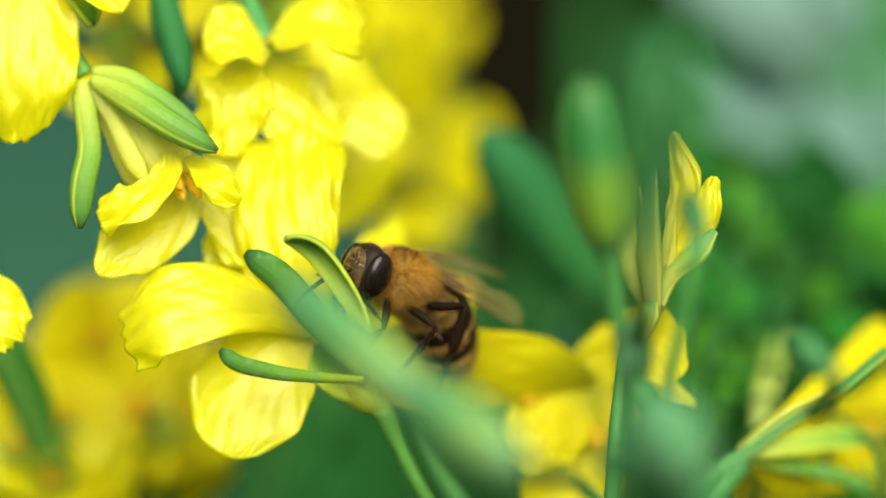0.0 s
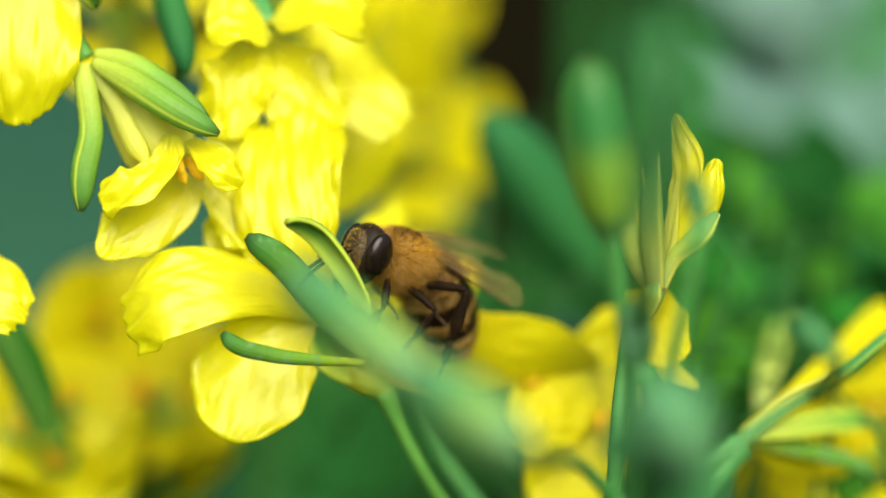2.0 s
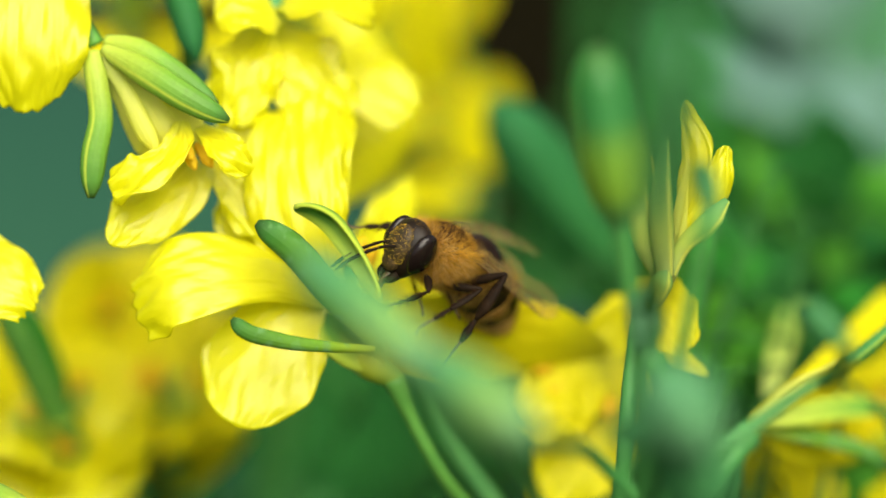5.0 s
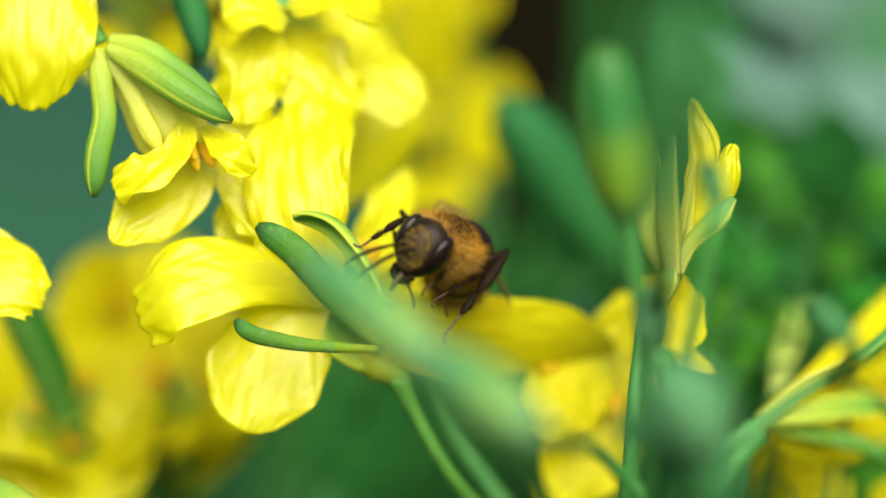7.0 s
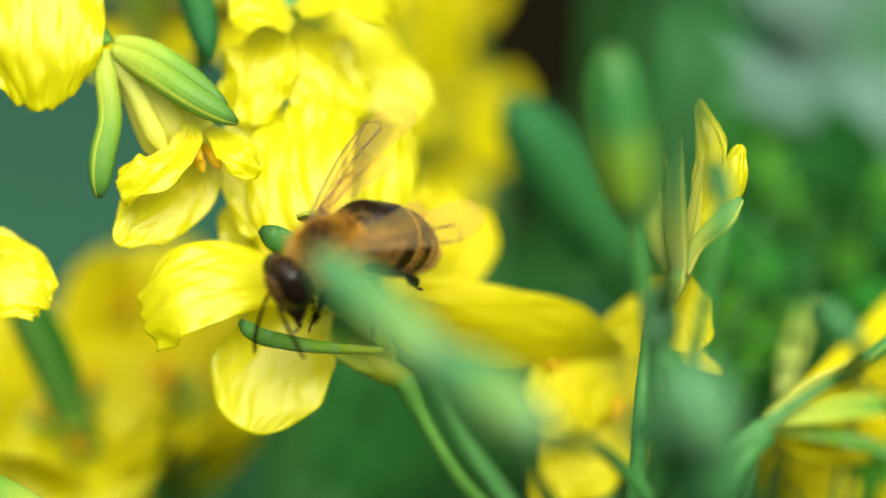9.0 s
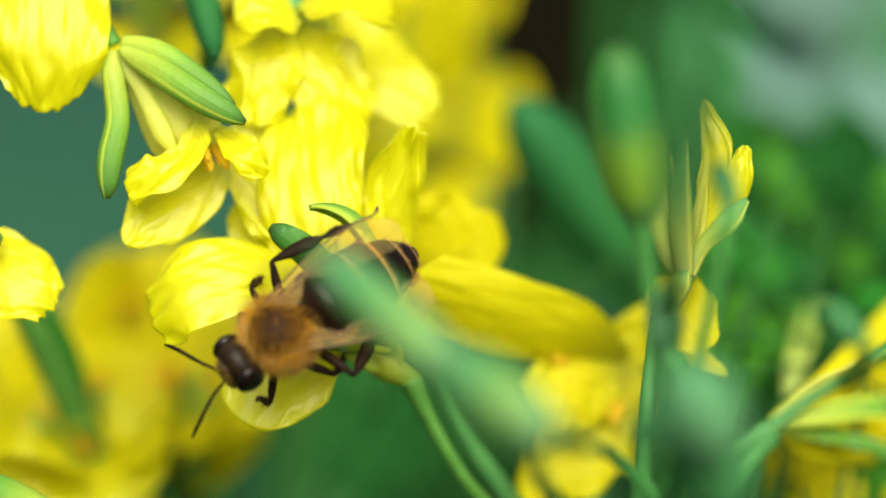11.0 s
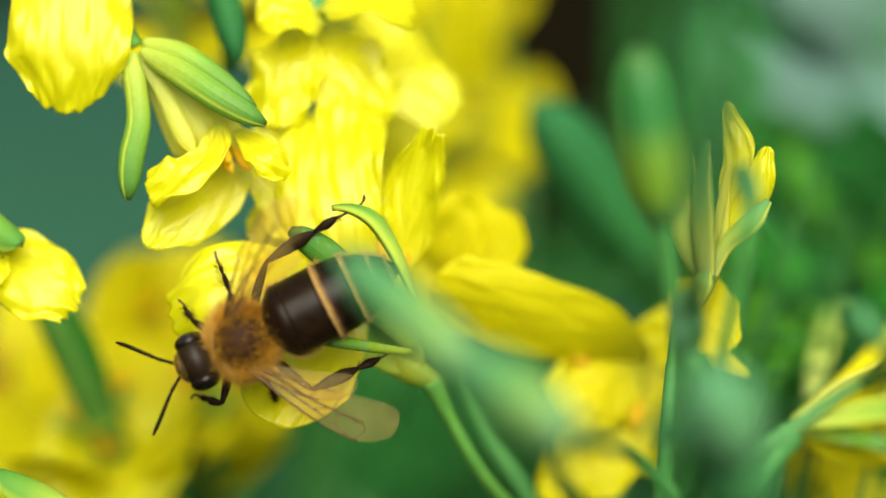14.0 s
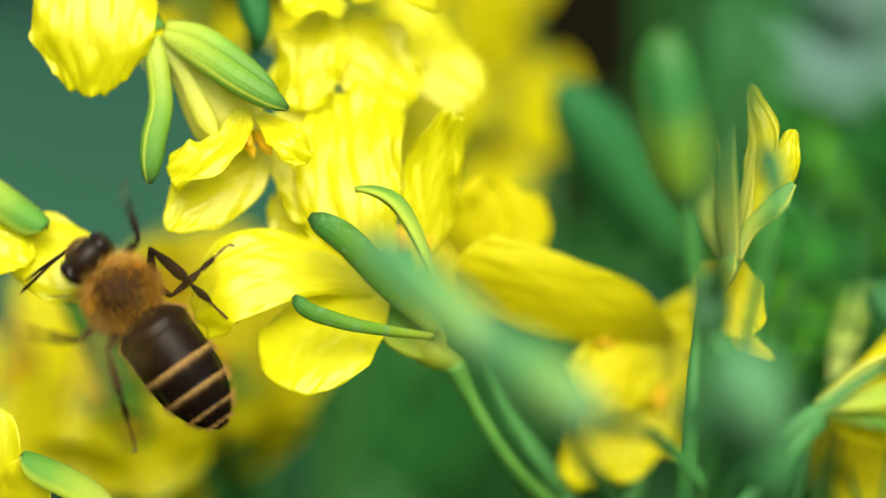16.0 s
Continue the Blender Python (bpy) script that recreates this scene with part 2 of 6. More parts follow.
def sheet(P, thick):
    """A closed thin body round a grid of points; thick may vary over the grid."""
    nv, nu = P.shape[:2]
    du, dv = np.gradient(P, axis=1), np.gradient(P, axis=0)
    n = np.cross(du, dv)
    n /= np.linalg.norm(n, axis=2, keepdims=True) + 1e-12
    th = np.broadcast_to(np.asarray(thick), (nv, nu))[..., None] / 2
    V = np.concatenate([(P + n * th).reshape(-1, 3), (P - n * th).reshape(-1, 3)])
    k, off = lambda i, j: i * nu + j, nv * nu
    F = []
    for i in range(nv - 1):
        for j in range(nu - 1):
            a, b, c, d = k(i, j), k(i, j + 1), k(i + 1, j + 1), k(i + 1, j)
            F += [(a, b, c, d), (off + d, off + c, off + b, off + a)]
    rim = [k(0, j) for j in range(nu)] + [k(i, nu - 1) for i in range(1, nv)] + [k(nv - 1, j) for j in range(nu - 2, -1, -1)] + [k(i, 0) for i in range(nv - 2, 0, -1)]
    for a, b in zip(rim, rim[1:] + rim[:1]):
        F.append((b, a, off + a, off + b))
    uu, vv = np.meshgrid(np.linspace(0, 1, nu), np.linspace(0, 1, nv))
    uv = np.stack([uu, vv], 2).reshape(-1, 2)
    return V, F, np.concatenate([uv, uv])


def wave(a, b, seed):
    """Smooth irregular waves over two numbers, about -1 to 1."""
    r = np.random.RandomState(seed)
    out = 0
    for f, g in ((1.0, 1.0), (1.9, 0.6), (3.3, 0.35)):
        p = r.uniform(0, 6.28, 4)
        out = out + g * np.sin(f * 3.1 * a + p[0] + 1.3 * np.sin(f * 1.7 * b + p[1])) * np.cos(f * 2.3 * b + p[2])
    return out / 1.5


def blade(name, parent, base, tip, face, width, material, claw=0.2, cup=0.15, bend=0.1, ruffle=0.1, seed=0, thick=0.14, blunt=0.5, tipcurl=0.0, twist=0.0, notch=0.0, roll=0.0, crinkle=0.0, ragged=0.0, n=(22, 26), label=""):
    """A petal, sepal or leaf from base to tip whose face looks towards face.
    cup lifts the margins, bend bows it, ruffle waves the margin, tipcurl rolls the end over, roll turns one margin in."""
    b, a = np.array(base), np.array(tip) - np.array(base)
    L = np.linalg.norm(a)
    e1 = a / L
    f = np.array(face, dtype=float)
    f = f - e1 * f.dot(e1)
    f /= np.linalg.norm(f)
    e2 = np.cross(e1, f)
    W = width * MM
    tau = np.linspace(0, 1, n[1])
    t = (0.35 * tau + 0.65 * np.sin(tau * np.pi / 2))[:, None]
    s = np.linspace(-1, 1, n[0])[None, :]
    x = np.clip((t - claw) / (1 - claw), 0, 1)
    xb = x * (0.955 if ragged else 1.0)
    prof = np.clip(1 - np.abs(2 * xb ** (0.75 + 0.75 * blunt) - 1) ** (2.1 + 1.7 * blunt), 0, 1) ** 0.5
    hw = np.maximum(prof, 0.13 * np.clip(1 - x * 3, 0, 1) ** 0.5 * (1 if claw > 0.05 else 0.8)) + 0.012
    hw = hw * (1 + 0.10 * ruffle * 5 * wave(t * 2.5, s * 0.8, seed + 7) * x)
    if crinkle:
        hw = hw * (1 + (0.05 + 0.05 * ragged) * wave(t * 4.5 + 0.0 * s, s * 1.5, seed + 13) * np.clip(4 * x, 0, 1))
    side = s * hw
    ang = twist * t * t
    up = cup * side ** 2 * (0.4 + t) * W / 2 + bend * L * np.sin(np.pi * t) * 0.5
    up = up + ruffle * W * 0.5 * wave(t * 1.8 + 0.4 * s, s * 1.1, seed) * (0.15 + np.abs(side) ** 1.4) * x ** 0.7
    if crinkle:
        fold = np.sin(s * 11 + 2.2 * wave(t * 1.3, s, seed + 3)) * 0.55 + wave(t * 3.0, s * 2.4, seed + 5)
        up = up + min(crinkle, 1.0) * W * 0.06 * np.minimum(1, 1.4 * hw) * (fold + 0.35 * wave(t * 5.0, s * 4.0, seed + 15)) * x ** 0.5 * np.minimum(1, 3 * (1 - x) + 0.5)
    along = t * L + (crinkle * 0.05 + ragged * 0.09) * L * (wave(s * 2.6, 0 * s, seed + 9) + 0.22 * wave(s * 5.0, 0 * s, seed + 10)) * x ** 3 - notch * L * x ** 4 * (1 - s ** 2) ** 3 * 0.3
    lat = side * W / 2
    if roll:
        k = np.clip(s * np.sign(roll) - 0.35, 0, 1) * abs(roll) * x
        up = up + np.sin(k * 2.2) * W * 0.28
        lat = lat - np.sign(roll) * (1 - np.cos(k * 2.2)) * W * 0.25
    if tipcurl:
        k = np.clip((t - 0.62) / 0.38, 0, 1) * tipcurl
        r = 0.38 * L / max(abs(tipcurl), 0.3)
        cur = t > 0.62
        along = np.where(cur, along - (t - 0.62) * L + r * np.sin(np.abs(k)), along)
        up = np.where(cur, up + np.sign(tipcurl) * r * (1 - np.cos(k)), up)
    lat, up = lat * np.cos(ang) - up * np.sin(ang), lat * np.sin(ang) + up * np.cos(ang)
    P = b + along[..., None] * e1 + lat[..., None] * e2 + up[..., None] * f - foot(parent)
    th = thick * MM * (1.0 - 0.6 * np.abs(s) ** 3 * np.ones_like(t))
    V, F, uv = sheet(P, th)
    return mesh_object(name, V, F, material, uv, parent, label)


def petal(parent, spine, left, right, face, material=PETAL, end=1.0, cup=0.0, pleat=0.0, frill=0.1, crease=0.0, ragged=0.0, curl=0.0, seed=0, thick=0.12, n=(44, 48), label="", name="petal"):
    """A broad petal along a bent spine; left and right are its half widths (mm) at even steps as seen along it from its face.
    end rounds the tip (mm), pleat folds it lengthwise, frill waves the margin, crease lifts the middle, curl rolls the end back."""
    nu, nv = n
    c = smooth_line(spine, nv)
    k = len(left) - 1
    w = smooth_line([(i / k, a, b) for i, (a, b) in enumerate(zip(left, right))], nv) * MM
    tan = np.gradient(c, axis=0)
    tan /= np.linalg.norm(tan, axis=1, keepdims=True)
    f = np.array(face, dtype=float)
    e2 = np.cross(tan, f)
    e2 /= np.linalg.norm(e2, axis=1, keepdims=True)
    nn = np.cross(e2, tan)
    t = np.linspace(0, 1, nv)[:, None]
    s = np.linspace(-1, 1, nu)[None, :]
    wide = np.where(s < 0, w[:, 1:2], w[:, 2:3])
    lat = s * wide * (1 + 0.05 * wave(t * 3.2, s * 0.7, seed + 4) * t)
    mean = (w[:, 1:2] + w[:, 2:3]) / 2
    along = end * MM * (1 - np.abs(s) ** 2.2) * t ** 3 + ragged * MM * (wave(s * 2.4, 0 * s, seed + 9) + 0.4 * wave(s * 5.2, 0 * s, seed + 10)) * t ** 5
    up = cup * mean * s ** 2 - crease * mean * np.abs(s) * t ** 0.5
    up = up + pleat * MM * (1.6 * wave(s * 2.1 + 0.25 * wave(t, s, seed + 2), t * 0.7, seed + 3) + 0.6 * wave(s * 5.0, t * 1.2, seed + 6)) * t ** 0.8
    up = up + frill * MM * wave(t * 2.4 + 0.5 * s, s * 1.3, seed) * (0.12 + np.maximum(np.abs(s) ** 2.5, t ** 5)) * np.minimum(1, 2.5 * t)
    up = up + 0.05 * MM * wave(t * 4.0, s * 3.2, seed + 15) - curl * MM * np.clip((t - 0.6) / 0.4, 0, 1) ** 2
    P = c[:, None, :] + lat[..., None] * e2[:, None, :] + up[..., None] * nn[:, None, :] + along[..., None] * tan[:, None, :] - foot(parent)
    V, F, uv = sheet(P, thick * MM * (1.0 - 0.55 * np.abs(s) ** 4 * np.ones_like(t)))
    return mesh_object(name, V, F, material, uv, parent, label)


def ball(name, parent, centre, size, material, shape=None, label="", rings=20, sides=28):
    """A rounded body of revolution-like form; shape(d) moves the unit directions before sizing."""
    V, uv = [], []
    for i in range(rings + 1):
        p = math.pi * i / rings
        for j in range(sides):
            a = 2 * math.pi * j / sides
            d = np.array((math.cos(p), math.sin(p) * math.cos(a), math.sin(p) * math.sin(a)))
            if shape:
                d = shape(d)
            V.append((np.array(centre) + d * np.array(size)) * MM)
            uv.append((j / sides, i / rings))
    F = [(i * sides + j, (i + 1) * sides + j, (i + 1) * sides + (j + 1) % sides, i * sides + (j + 1) % sides) for i in range(rings) for j in range(sides)]
    me_v = np.array(V)
    ob = mesh_object(name, me_v, F, material, uv, parent, label)
    bm = bmesh.new()
    bm.from_mesh(ob.data)
    bmesh.ops.remove_doubles(bm, verts=bm.verts, dist=1e-6)
    bmesh.ops.recalc_face_normals(bm, faces=bm.faces)
    bm.to_mesh(ob.data)
    bm.free()
    ob.data.shade_smooth()
    return ob


def smooth_line(points, n):
    """A smooth line through points, n places on it; bends stay even where the points lie unevenly."""
    p = np.array([tuple(q) for q in points], dtype=float)
    h = np.linalg.norm(np.diff(p, axis=0), axis=1) + 1e-9
    d = np.diff(p, axis=0) / h[:, None]
    m = np.vstack([d[:1], (d[:-1] * h[1:, None] + d[1:] * h[:-1, None]) / (h[:-1] + h[1:])[:, None], d[-1:]])
    out = []
    for x in np.linspace(0, len(h) - 1e-6, n):
        i, f = int(x), x - int(x)
        out.append((2 * f ** 3 - 3 * f ** 2 + 1) * p[i] + (f ** 3 - 2 * f ** 2 + f) * h[i] * m[i] + (3 * f ** 2 - 2 * f ** 3) * p[i + 1] + (f ** 3 - f ** 2) * h[i] * m[i + 1])
    return np.array(out)


def loft(points, radii, sides=14, n=24, lobes=0, lobe=0.0, flat=1.0, hint=(0, 1, 0)):
    """Rings of the given radii (mm) along a smooth line, closed at both ends."""
    c = smooth_line(points, n)
    r = np.interp(np.linspace(0, 1, n), np.linspace(0, 1, len(radii)), radii) * MM
    tan = np.gradient(c, axis=0)
    tan /= np.linalg.norm(tan, axis=1, keepdims=True)
    h = np.array(hint, dtype=float)
    V, uv = [], []
    for i in range(n):
        e1 = h - tan[i] * h.dot(tan[i])
        if np.linalg.norm(e1) < 0.1:
            e1 = np.cross(tan[i], (0.3, 0.2, 0.9))
        e1 /= np.linalg.norm(e1)
        e2 = np.cross(tan[i], e1)
        for j in range(sides):
            a = 2 * np.pi * j / sides
            k = r[i] * (1 + lobe * abs(np.cos(lobes * a / 2)))
            V.append(c[i] + k * (np.cos(a) * flat * e1 + np.sin(a) * e2))
            uv.append((j / sides, i / (n - 1)))
    F = [(i * sides + j, i * sides + (j + 1) % sides, (i + 1) * sides + (j + 1) % sides, (i + 1) * sides + j) for i in range(n - 1) for j in range(sides)]
    F += [tuple(range(sides - 1, -1, -1)), tuple((n - 1) * sides + j for j in range(sides))]
    return np.array(V), F, np.array(uv)


def tube(name, parent, points, radii, material, sides=10, n=20, label="", **k):
    V, F, uv = loft(points, radii, sides, n, **k)
    return mesh_object(name, V - (foot(parent) if parent else 0), F, material, uv, parent, label)


BUD_SHAPE = [0.3, 0.66, 0.86, 0.95, 1.0, 1.0, 0.99, 0.96, 0.88, 0.68, 0.2]


def pod_sepal(parent, points, radii, label="", material=SEPAL_POD, flat=0.75, hint=(0, 1, 0)):
    """A fleshy closed sepal, boat-shaped, with a faint keel."""
    return tube("sepal", parent, points, radii, material, sides=20, n=30, lobes=2, lobe=0.10, flat=flat, hint=hint, label=label)


def bud_body(name, parent, base, tip, width, material, bow=(0, 0, 0), label="", lobe=0.1):
    mid = (Vector(base) + Vector(tip)) / 2 + Vector(bow) * MM
    return tube(name, parent, [base, mid, tip], [width / 2 * k for k in BUD_SHAPE], material, sides=24, n=30, lobes=4, lobe=lobe, label=label)


def stamens(parent, base, axis, length, seed, count=6, pistil=True):
    r = np.random.RandomState(seed)
    ax = np.array(axis)
    for i in range(count):
        d = ax + r.normal(0, 0.22, 3)
        d /= np.linalg.norm(d)
        b = np.array(base)
        e = b + d * length * MM * r.uniform(0.8, 1.05)
        st = tube("stamen", parent, [b, (b + e) / 2 + ax * 0.0003, e], [0.16, 0.13, 0.1], CLAW, sides=6, n=8)
        q = e + d * 0.0014
        tube("anther", st, [e - d * 0.0002, (e + q) / 2, q], [0.2, 0.34, 0.32, 0.1], ANTHER, sides=8, n=8)
    if not pistil:
        return
    tip = np.array(base) + ax * length * MM * 0.95
    tube("pistil", parent, [base, tip], [0.45, 0.5, 0.42, 0.5, 0.3], BUD, sides=8, n=10)


def open_flower(name, base, axis, size, seed, pedicel=(), material=PETAL_SOFT, group="blurred flowers", label="open yellow mustard flower on a green stalk", petals=4, flare=0.75):
    """A four-petalled flower: claws, spread blades, narrow sepals, stamens and its stalk."""
    r = np.random.RandomState(seed)
    th = thing(name, base, label, "flower", group)
    ax = np.array(axis, dtype=float)
    e1 = np.cross(ax, (0.31, 0.2, 0.93))
    e1 /= np.linalg.norm(e1)
    e2 = np.cross(ax, e1)
    b, S = np.array(base), size * MM
    turn = r.uniform(0, 1.5)
    for i in range(petals):
        a = turn + i * np.pi / 2 + r.normal(0, 0.12)
        d = np.cos(a) * e1 + np.sin(a) * e2
        tip = b + ax * S * r.uniform(0.42, 0.6) + d * S * flare * r.uniform(0.85, 1.1)
        blade("petal", th, b + d * 0.0004, tip, ax * 0.8 - d * 0.5, size * r.uniform(0.62, 0.78), material, claw=0.28, cup=-0.1, bend=-0.28, ruffle=0.13, seed=seed + i, tipcurl=-0.5, n=(16, 18))
        a += np.pi / 4
        d = np.cos(a) * e1 + np.sin(a) * e2
        blade("sepal", th, b, b + ax * S * 0.42 + d * S * 0.3, ax * 0.4 - d, size * 0.17, SEPAL, claw=0.0, cup=0.8, ruffle=0.02, thick=0.3, seed=seed, n=(8, 12))
    stamens(th, b, ax, size * 0.5, seed)
    if pedicel:
        tube("pedicel", th, [b + ax * 0.0004, *pedicel], [0.55, 0.5, 0.55], STEM, n=14)
    return th

# ---- the soil
def soil():
    n = 60
    r = np.concatenate([[0], np.geomspace(0.15, 900, n)])
    V, F, S = [(0, 0, 0)], [], 48
    rs = np.random.RandomState(3)
    for i, q in enumerate(r[1:]):
        for j in range(S):
            a = 2 * math.pi * j / S
            V.append((q * math.cos(a), q * math.sin(a), rs.normal(0, 0.012) if q < 12 else 0.0))
    F += [(0, 1 + j, 1 + (j + 1) % S) for j in range(S)]
    F += [(1 + i * S + j, 1 + (i + 1) * S + j, 1 + (i + 1) * S + (j + 1) % S, 1 + i * S + (j + 1) % S) for i in range(n - 1) for j in range(S)]
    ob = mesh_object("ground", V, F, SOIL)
    tagged(ob, "bare garden soil, coloured near black for the shade under plants", "soil", kind="structure")


soil()
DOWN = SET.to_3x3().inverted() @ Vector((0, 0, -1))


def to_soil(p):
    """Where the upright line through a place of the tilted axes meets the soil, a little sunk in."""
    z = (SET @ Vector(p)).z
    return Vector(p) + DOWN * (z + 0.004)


# ---- leaves of the plants further back
def leaf_plant(name, label, foot_at, leaves, material, group="leafy plants", slim=1.0):
    """A leafy plant: each leaf has a stalk from the plant's foot on the soil and a broad blade."""
    root = to_soil(foot_at)
    th = thing(name, root, label, "plant", group)
    for i, (base, tip, face, width) in enumerate(leaves):
        lf = blade("leaf", th, base, tip, face, width, material, claw=0.03, cup=0.12, bend=0.12, ruffle=0.12, seed=11 * i + int(width), thick=0.7, blunt=0.1, n=(26, 30))
        mid = (Vector(base) + root) / 2 + Vector((0, 0, 0.03))
        tube("leaf_stalk", lf, [root, mid, base, Vector(base).lerp(Vector(tip), 0.35) - Vector(face) * 0.0008], [4.0 * slim, 3.2 * slim, 2.2 * slim, 0.8 * slim], STEM if material is LEAF_BLUE else STEM_DARK, n=20)
    return th


leaf_plant("leafy_plant", "broad blue-green cabbage leaves, blurred", at(-54.45, -37.64, 260), [
    (at(-57.92, -27.12, 250), at(-63.74, 33.70, 330), way(0.2, 0.35, -0.9), 95),
    (at(-28.39, -35.80, 240), at(-81.36, -10.71, 300), way(0.1, 0.6, -0.8), 70),
    (at(-21.12, -44.72, 250), at(-13.82, -24.86, 330), way(-0.1, 0.55, -0.8), 80)], LEAF_BLUE)
leaf_plant("leafy_plant", "dark green leaves growing behind the flowers", at(-8.58, -35.78, 170), [
    (at(-5.04, -34.14, 150), at(-24.52, -21.01, 120), way(0.2, 0.75, -0.65), 26),
    (at(-17.58, -25.70, 130), at(10.56, -14.94, 150), way(-0.25, 0.7, -0.7), 30),
    (at(-1.44, -33.54, 150), at(11.97, -4.01, 190), way(-0.2, 0.4, -0.9), 16)], LEAF)
leaf_plant("leafy_plant", "tangled fresh green leaves behind the flowers", at(27.96, -33.54, 150), [
    (at(18.82, -17.86, 130), at(6.96, -1.74, 150), way(-0.3, 0.4, -0.85), 9),
    (at(24.98, -14.50, 130), at(25.98, 24.38, 170), way(-0.2, 0.3, -0.9), 10),
    (at(27.86, -17.23, 120), at(32.76, 8.46, 150), way(0.15, 0.35, -0.9), 9),
    (at(28.39, -17.63, 110), at(42.34, 6.22, 130), way(0.3, 0.4, -0.85), 10),
    (at(26.69, -17.23, 90), at(45.80, -5.95, 100), way(0.3, 0.7, -0.6), 9),
    (at(28.61, -22.03, 90), at(43.49, -17.23, 90), way(0.2, 0.7, -0.6), 8)], LEAF)
leaf_plant("leafy_plant", "pale grey-green waxy leaves, far out of focus", at(68.74, -34.46, 330), [
    (at(70.74, 1.89, 300), at(80.60, 50.10, 350), way(-0.1, 0.75, -0.6), 20),
    (at(69.18, 10.43, 320), at(70.60, 40.39, 380), way(-0.2, 0.7, -0.7), 11),
    (at(66.53, 1.85, 290), at(89.86, 30.82, 330), way(0.1, 0.6, -0.7), 22)], LEAF_PALE)
leaf_plant("leafy_plant", "green stalks and leaves in the dim distance", at(33.74, -52.33, 420), [
    (at(14.36, 1.13, 120), at(14.52, 28.66, 125), way(0, 0.4, -0.9), 3.4),
    (at(44.10, -8.37, 380), at(56.38, 58.12, 430), way(0.1, 0.5, -0.9), 18)], LEAF)
# shoots and leaflets that fill the space behind
rs = np.random.RandomState(77)
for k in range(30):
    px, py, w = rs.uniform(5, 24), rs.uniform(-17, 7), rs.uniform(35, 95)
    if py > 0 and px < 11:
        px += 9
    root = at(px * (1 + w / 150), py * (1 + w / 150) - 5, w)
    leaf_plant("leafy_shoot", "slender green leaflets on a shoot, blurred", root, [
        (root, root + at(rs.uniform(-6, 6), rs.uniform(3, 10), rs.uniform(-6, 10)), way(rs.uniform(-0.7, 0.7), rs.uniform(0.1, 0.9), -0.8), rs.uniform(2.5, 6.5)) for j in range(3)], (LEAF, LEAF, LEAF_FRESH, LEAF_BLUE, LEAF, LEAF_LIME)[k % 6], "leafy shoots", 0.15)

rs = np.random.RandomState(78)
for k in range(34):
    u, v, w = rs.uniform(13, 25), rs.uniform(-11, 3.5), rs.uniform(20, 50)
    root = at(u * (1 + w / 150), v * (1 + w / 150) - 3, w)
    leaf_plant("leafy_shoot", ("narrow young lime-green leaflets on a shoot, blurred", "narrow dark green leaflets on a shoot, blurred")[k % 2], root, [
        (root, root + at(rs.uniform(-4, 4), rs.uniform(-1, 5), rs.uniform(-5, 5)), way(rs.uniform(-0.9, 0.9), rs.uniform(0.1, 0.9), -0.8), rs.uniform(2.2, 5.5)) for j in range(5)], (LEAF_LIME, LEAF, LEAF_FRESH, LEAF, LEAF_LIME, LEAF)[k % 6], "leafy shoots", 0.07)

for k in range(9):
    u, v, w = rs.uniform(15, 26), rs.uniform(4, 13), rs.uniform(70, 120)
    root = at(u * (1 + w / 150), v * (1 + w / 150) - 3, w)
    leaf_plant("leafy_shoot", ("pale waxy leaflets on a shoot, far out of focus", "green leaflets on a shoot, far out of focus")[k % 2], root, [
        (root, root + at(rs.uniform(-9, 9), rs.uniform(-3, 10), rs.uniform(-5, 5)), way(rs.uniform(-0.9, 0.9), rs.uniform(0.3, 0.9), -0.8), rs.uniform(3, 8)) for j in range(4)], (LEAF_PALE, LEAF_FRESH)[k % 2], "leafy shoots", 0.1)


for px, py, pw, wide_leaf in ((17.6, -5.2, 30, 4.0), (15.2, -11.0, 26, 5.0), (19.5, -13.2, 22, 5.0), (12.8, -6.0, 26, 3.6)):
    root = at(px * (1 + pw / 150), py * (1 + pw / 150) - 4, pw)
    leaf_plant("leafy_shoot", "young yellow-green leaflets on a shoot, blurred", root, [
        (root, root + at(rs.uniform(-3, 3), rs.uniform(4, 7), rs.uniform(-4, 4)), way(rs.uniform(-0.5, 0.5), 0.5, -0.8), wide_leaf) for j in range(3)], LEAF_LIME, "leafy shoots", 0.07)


# ---- the stalk that carries the flower head, and side shoots
def main_stalk(name, label, points, radii):
    root = to_soil(points[-1])
    th = thing(name, root, label, "flower stalk", "flower stalks")
    tube("stalk", th, [*points, Vector(points[-1]).lerp(root, 0.5) + Vector((0.004, 0, 0)), root], radii + [radii[-1] * 1.6, radii[-1] * 2], STEM, n=40)
    return th


main_stalk("flower_stalk", "smooth green stalk bearing the flower head", [at(-15.68, 27.90, 12), at(-13.06, 21.79, 20), at(-10.91, 9.25, 42), at(-10.35, -6.23, 46), at(-13.36, -19.56, 50)], [1.0, 1.2, 1.3, 1.4, 1.5])
main_stalk("flower_stalk", "green stalk where the flower stems meet", [at(1.95, -17.41, 10), at(4.35, -19.81, 10), at(6.27, -22.05, 10)], [1.1, 1.4, 1.6])
main_stalk("flower_stalk", "waxy bluish-green branching flower stalk", [at(22.58, -5.21, -6), at(20.05, -7.07, -8), at(16.69, -8.93, -10), at(12.68, -11.79, -11), at(9.54, -15.31, -8), at(7.98, -20.37, 0)], [0.2, 0.23, 0.28, 0.42, 0.7, 1.1])

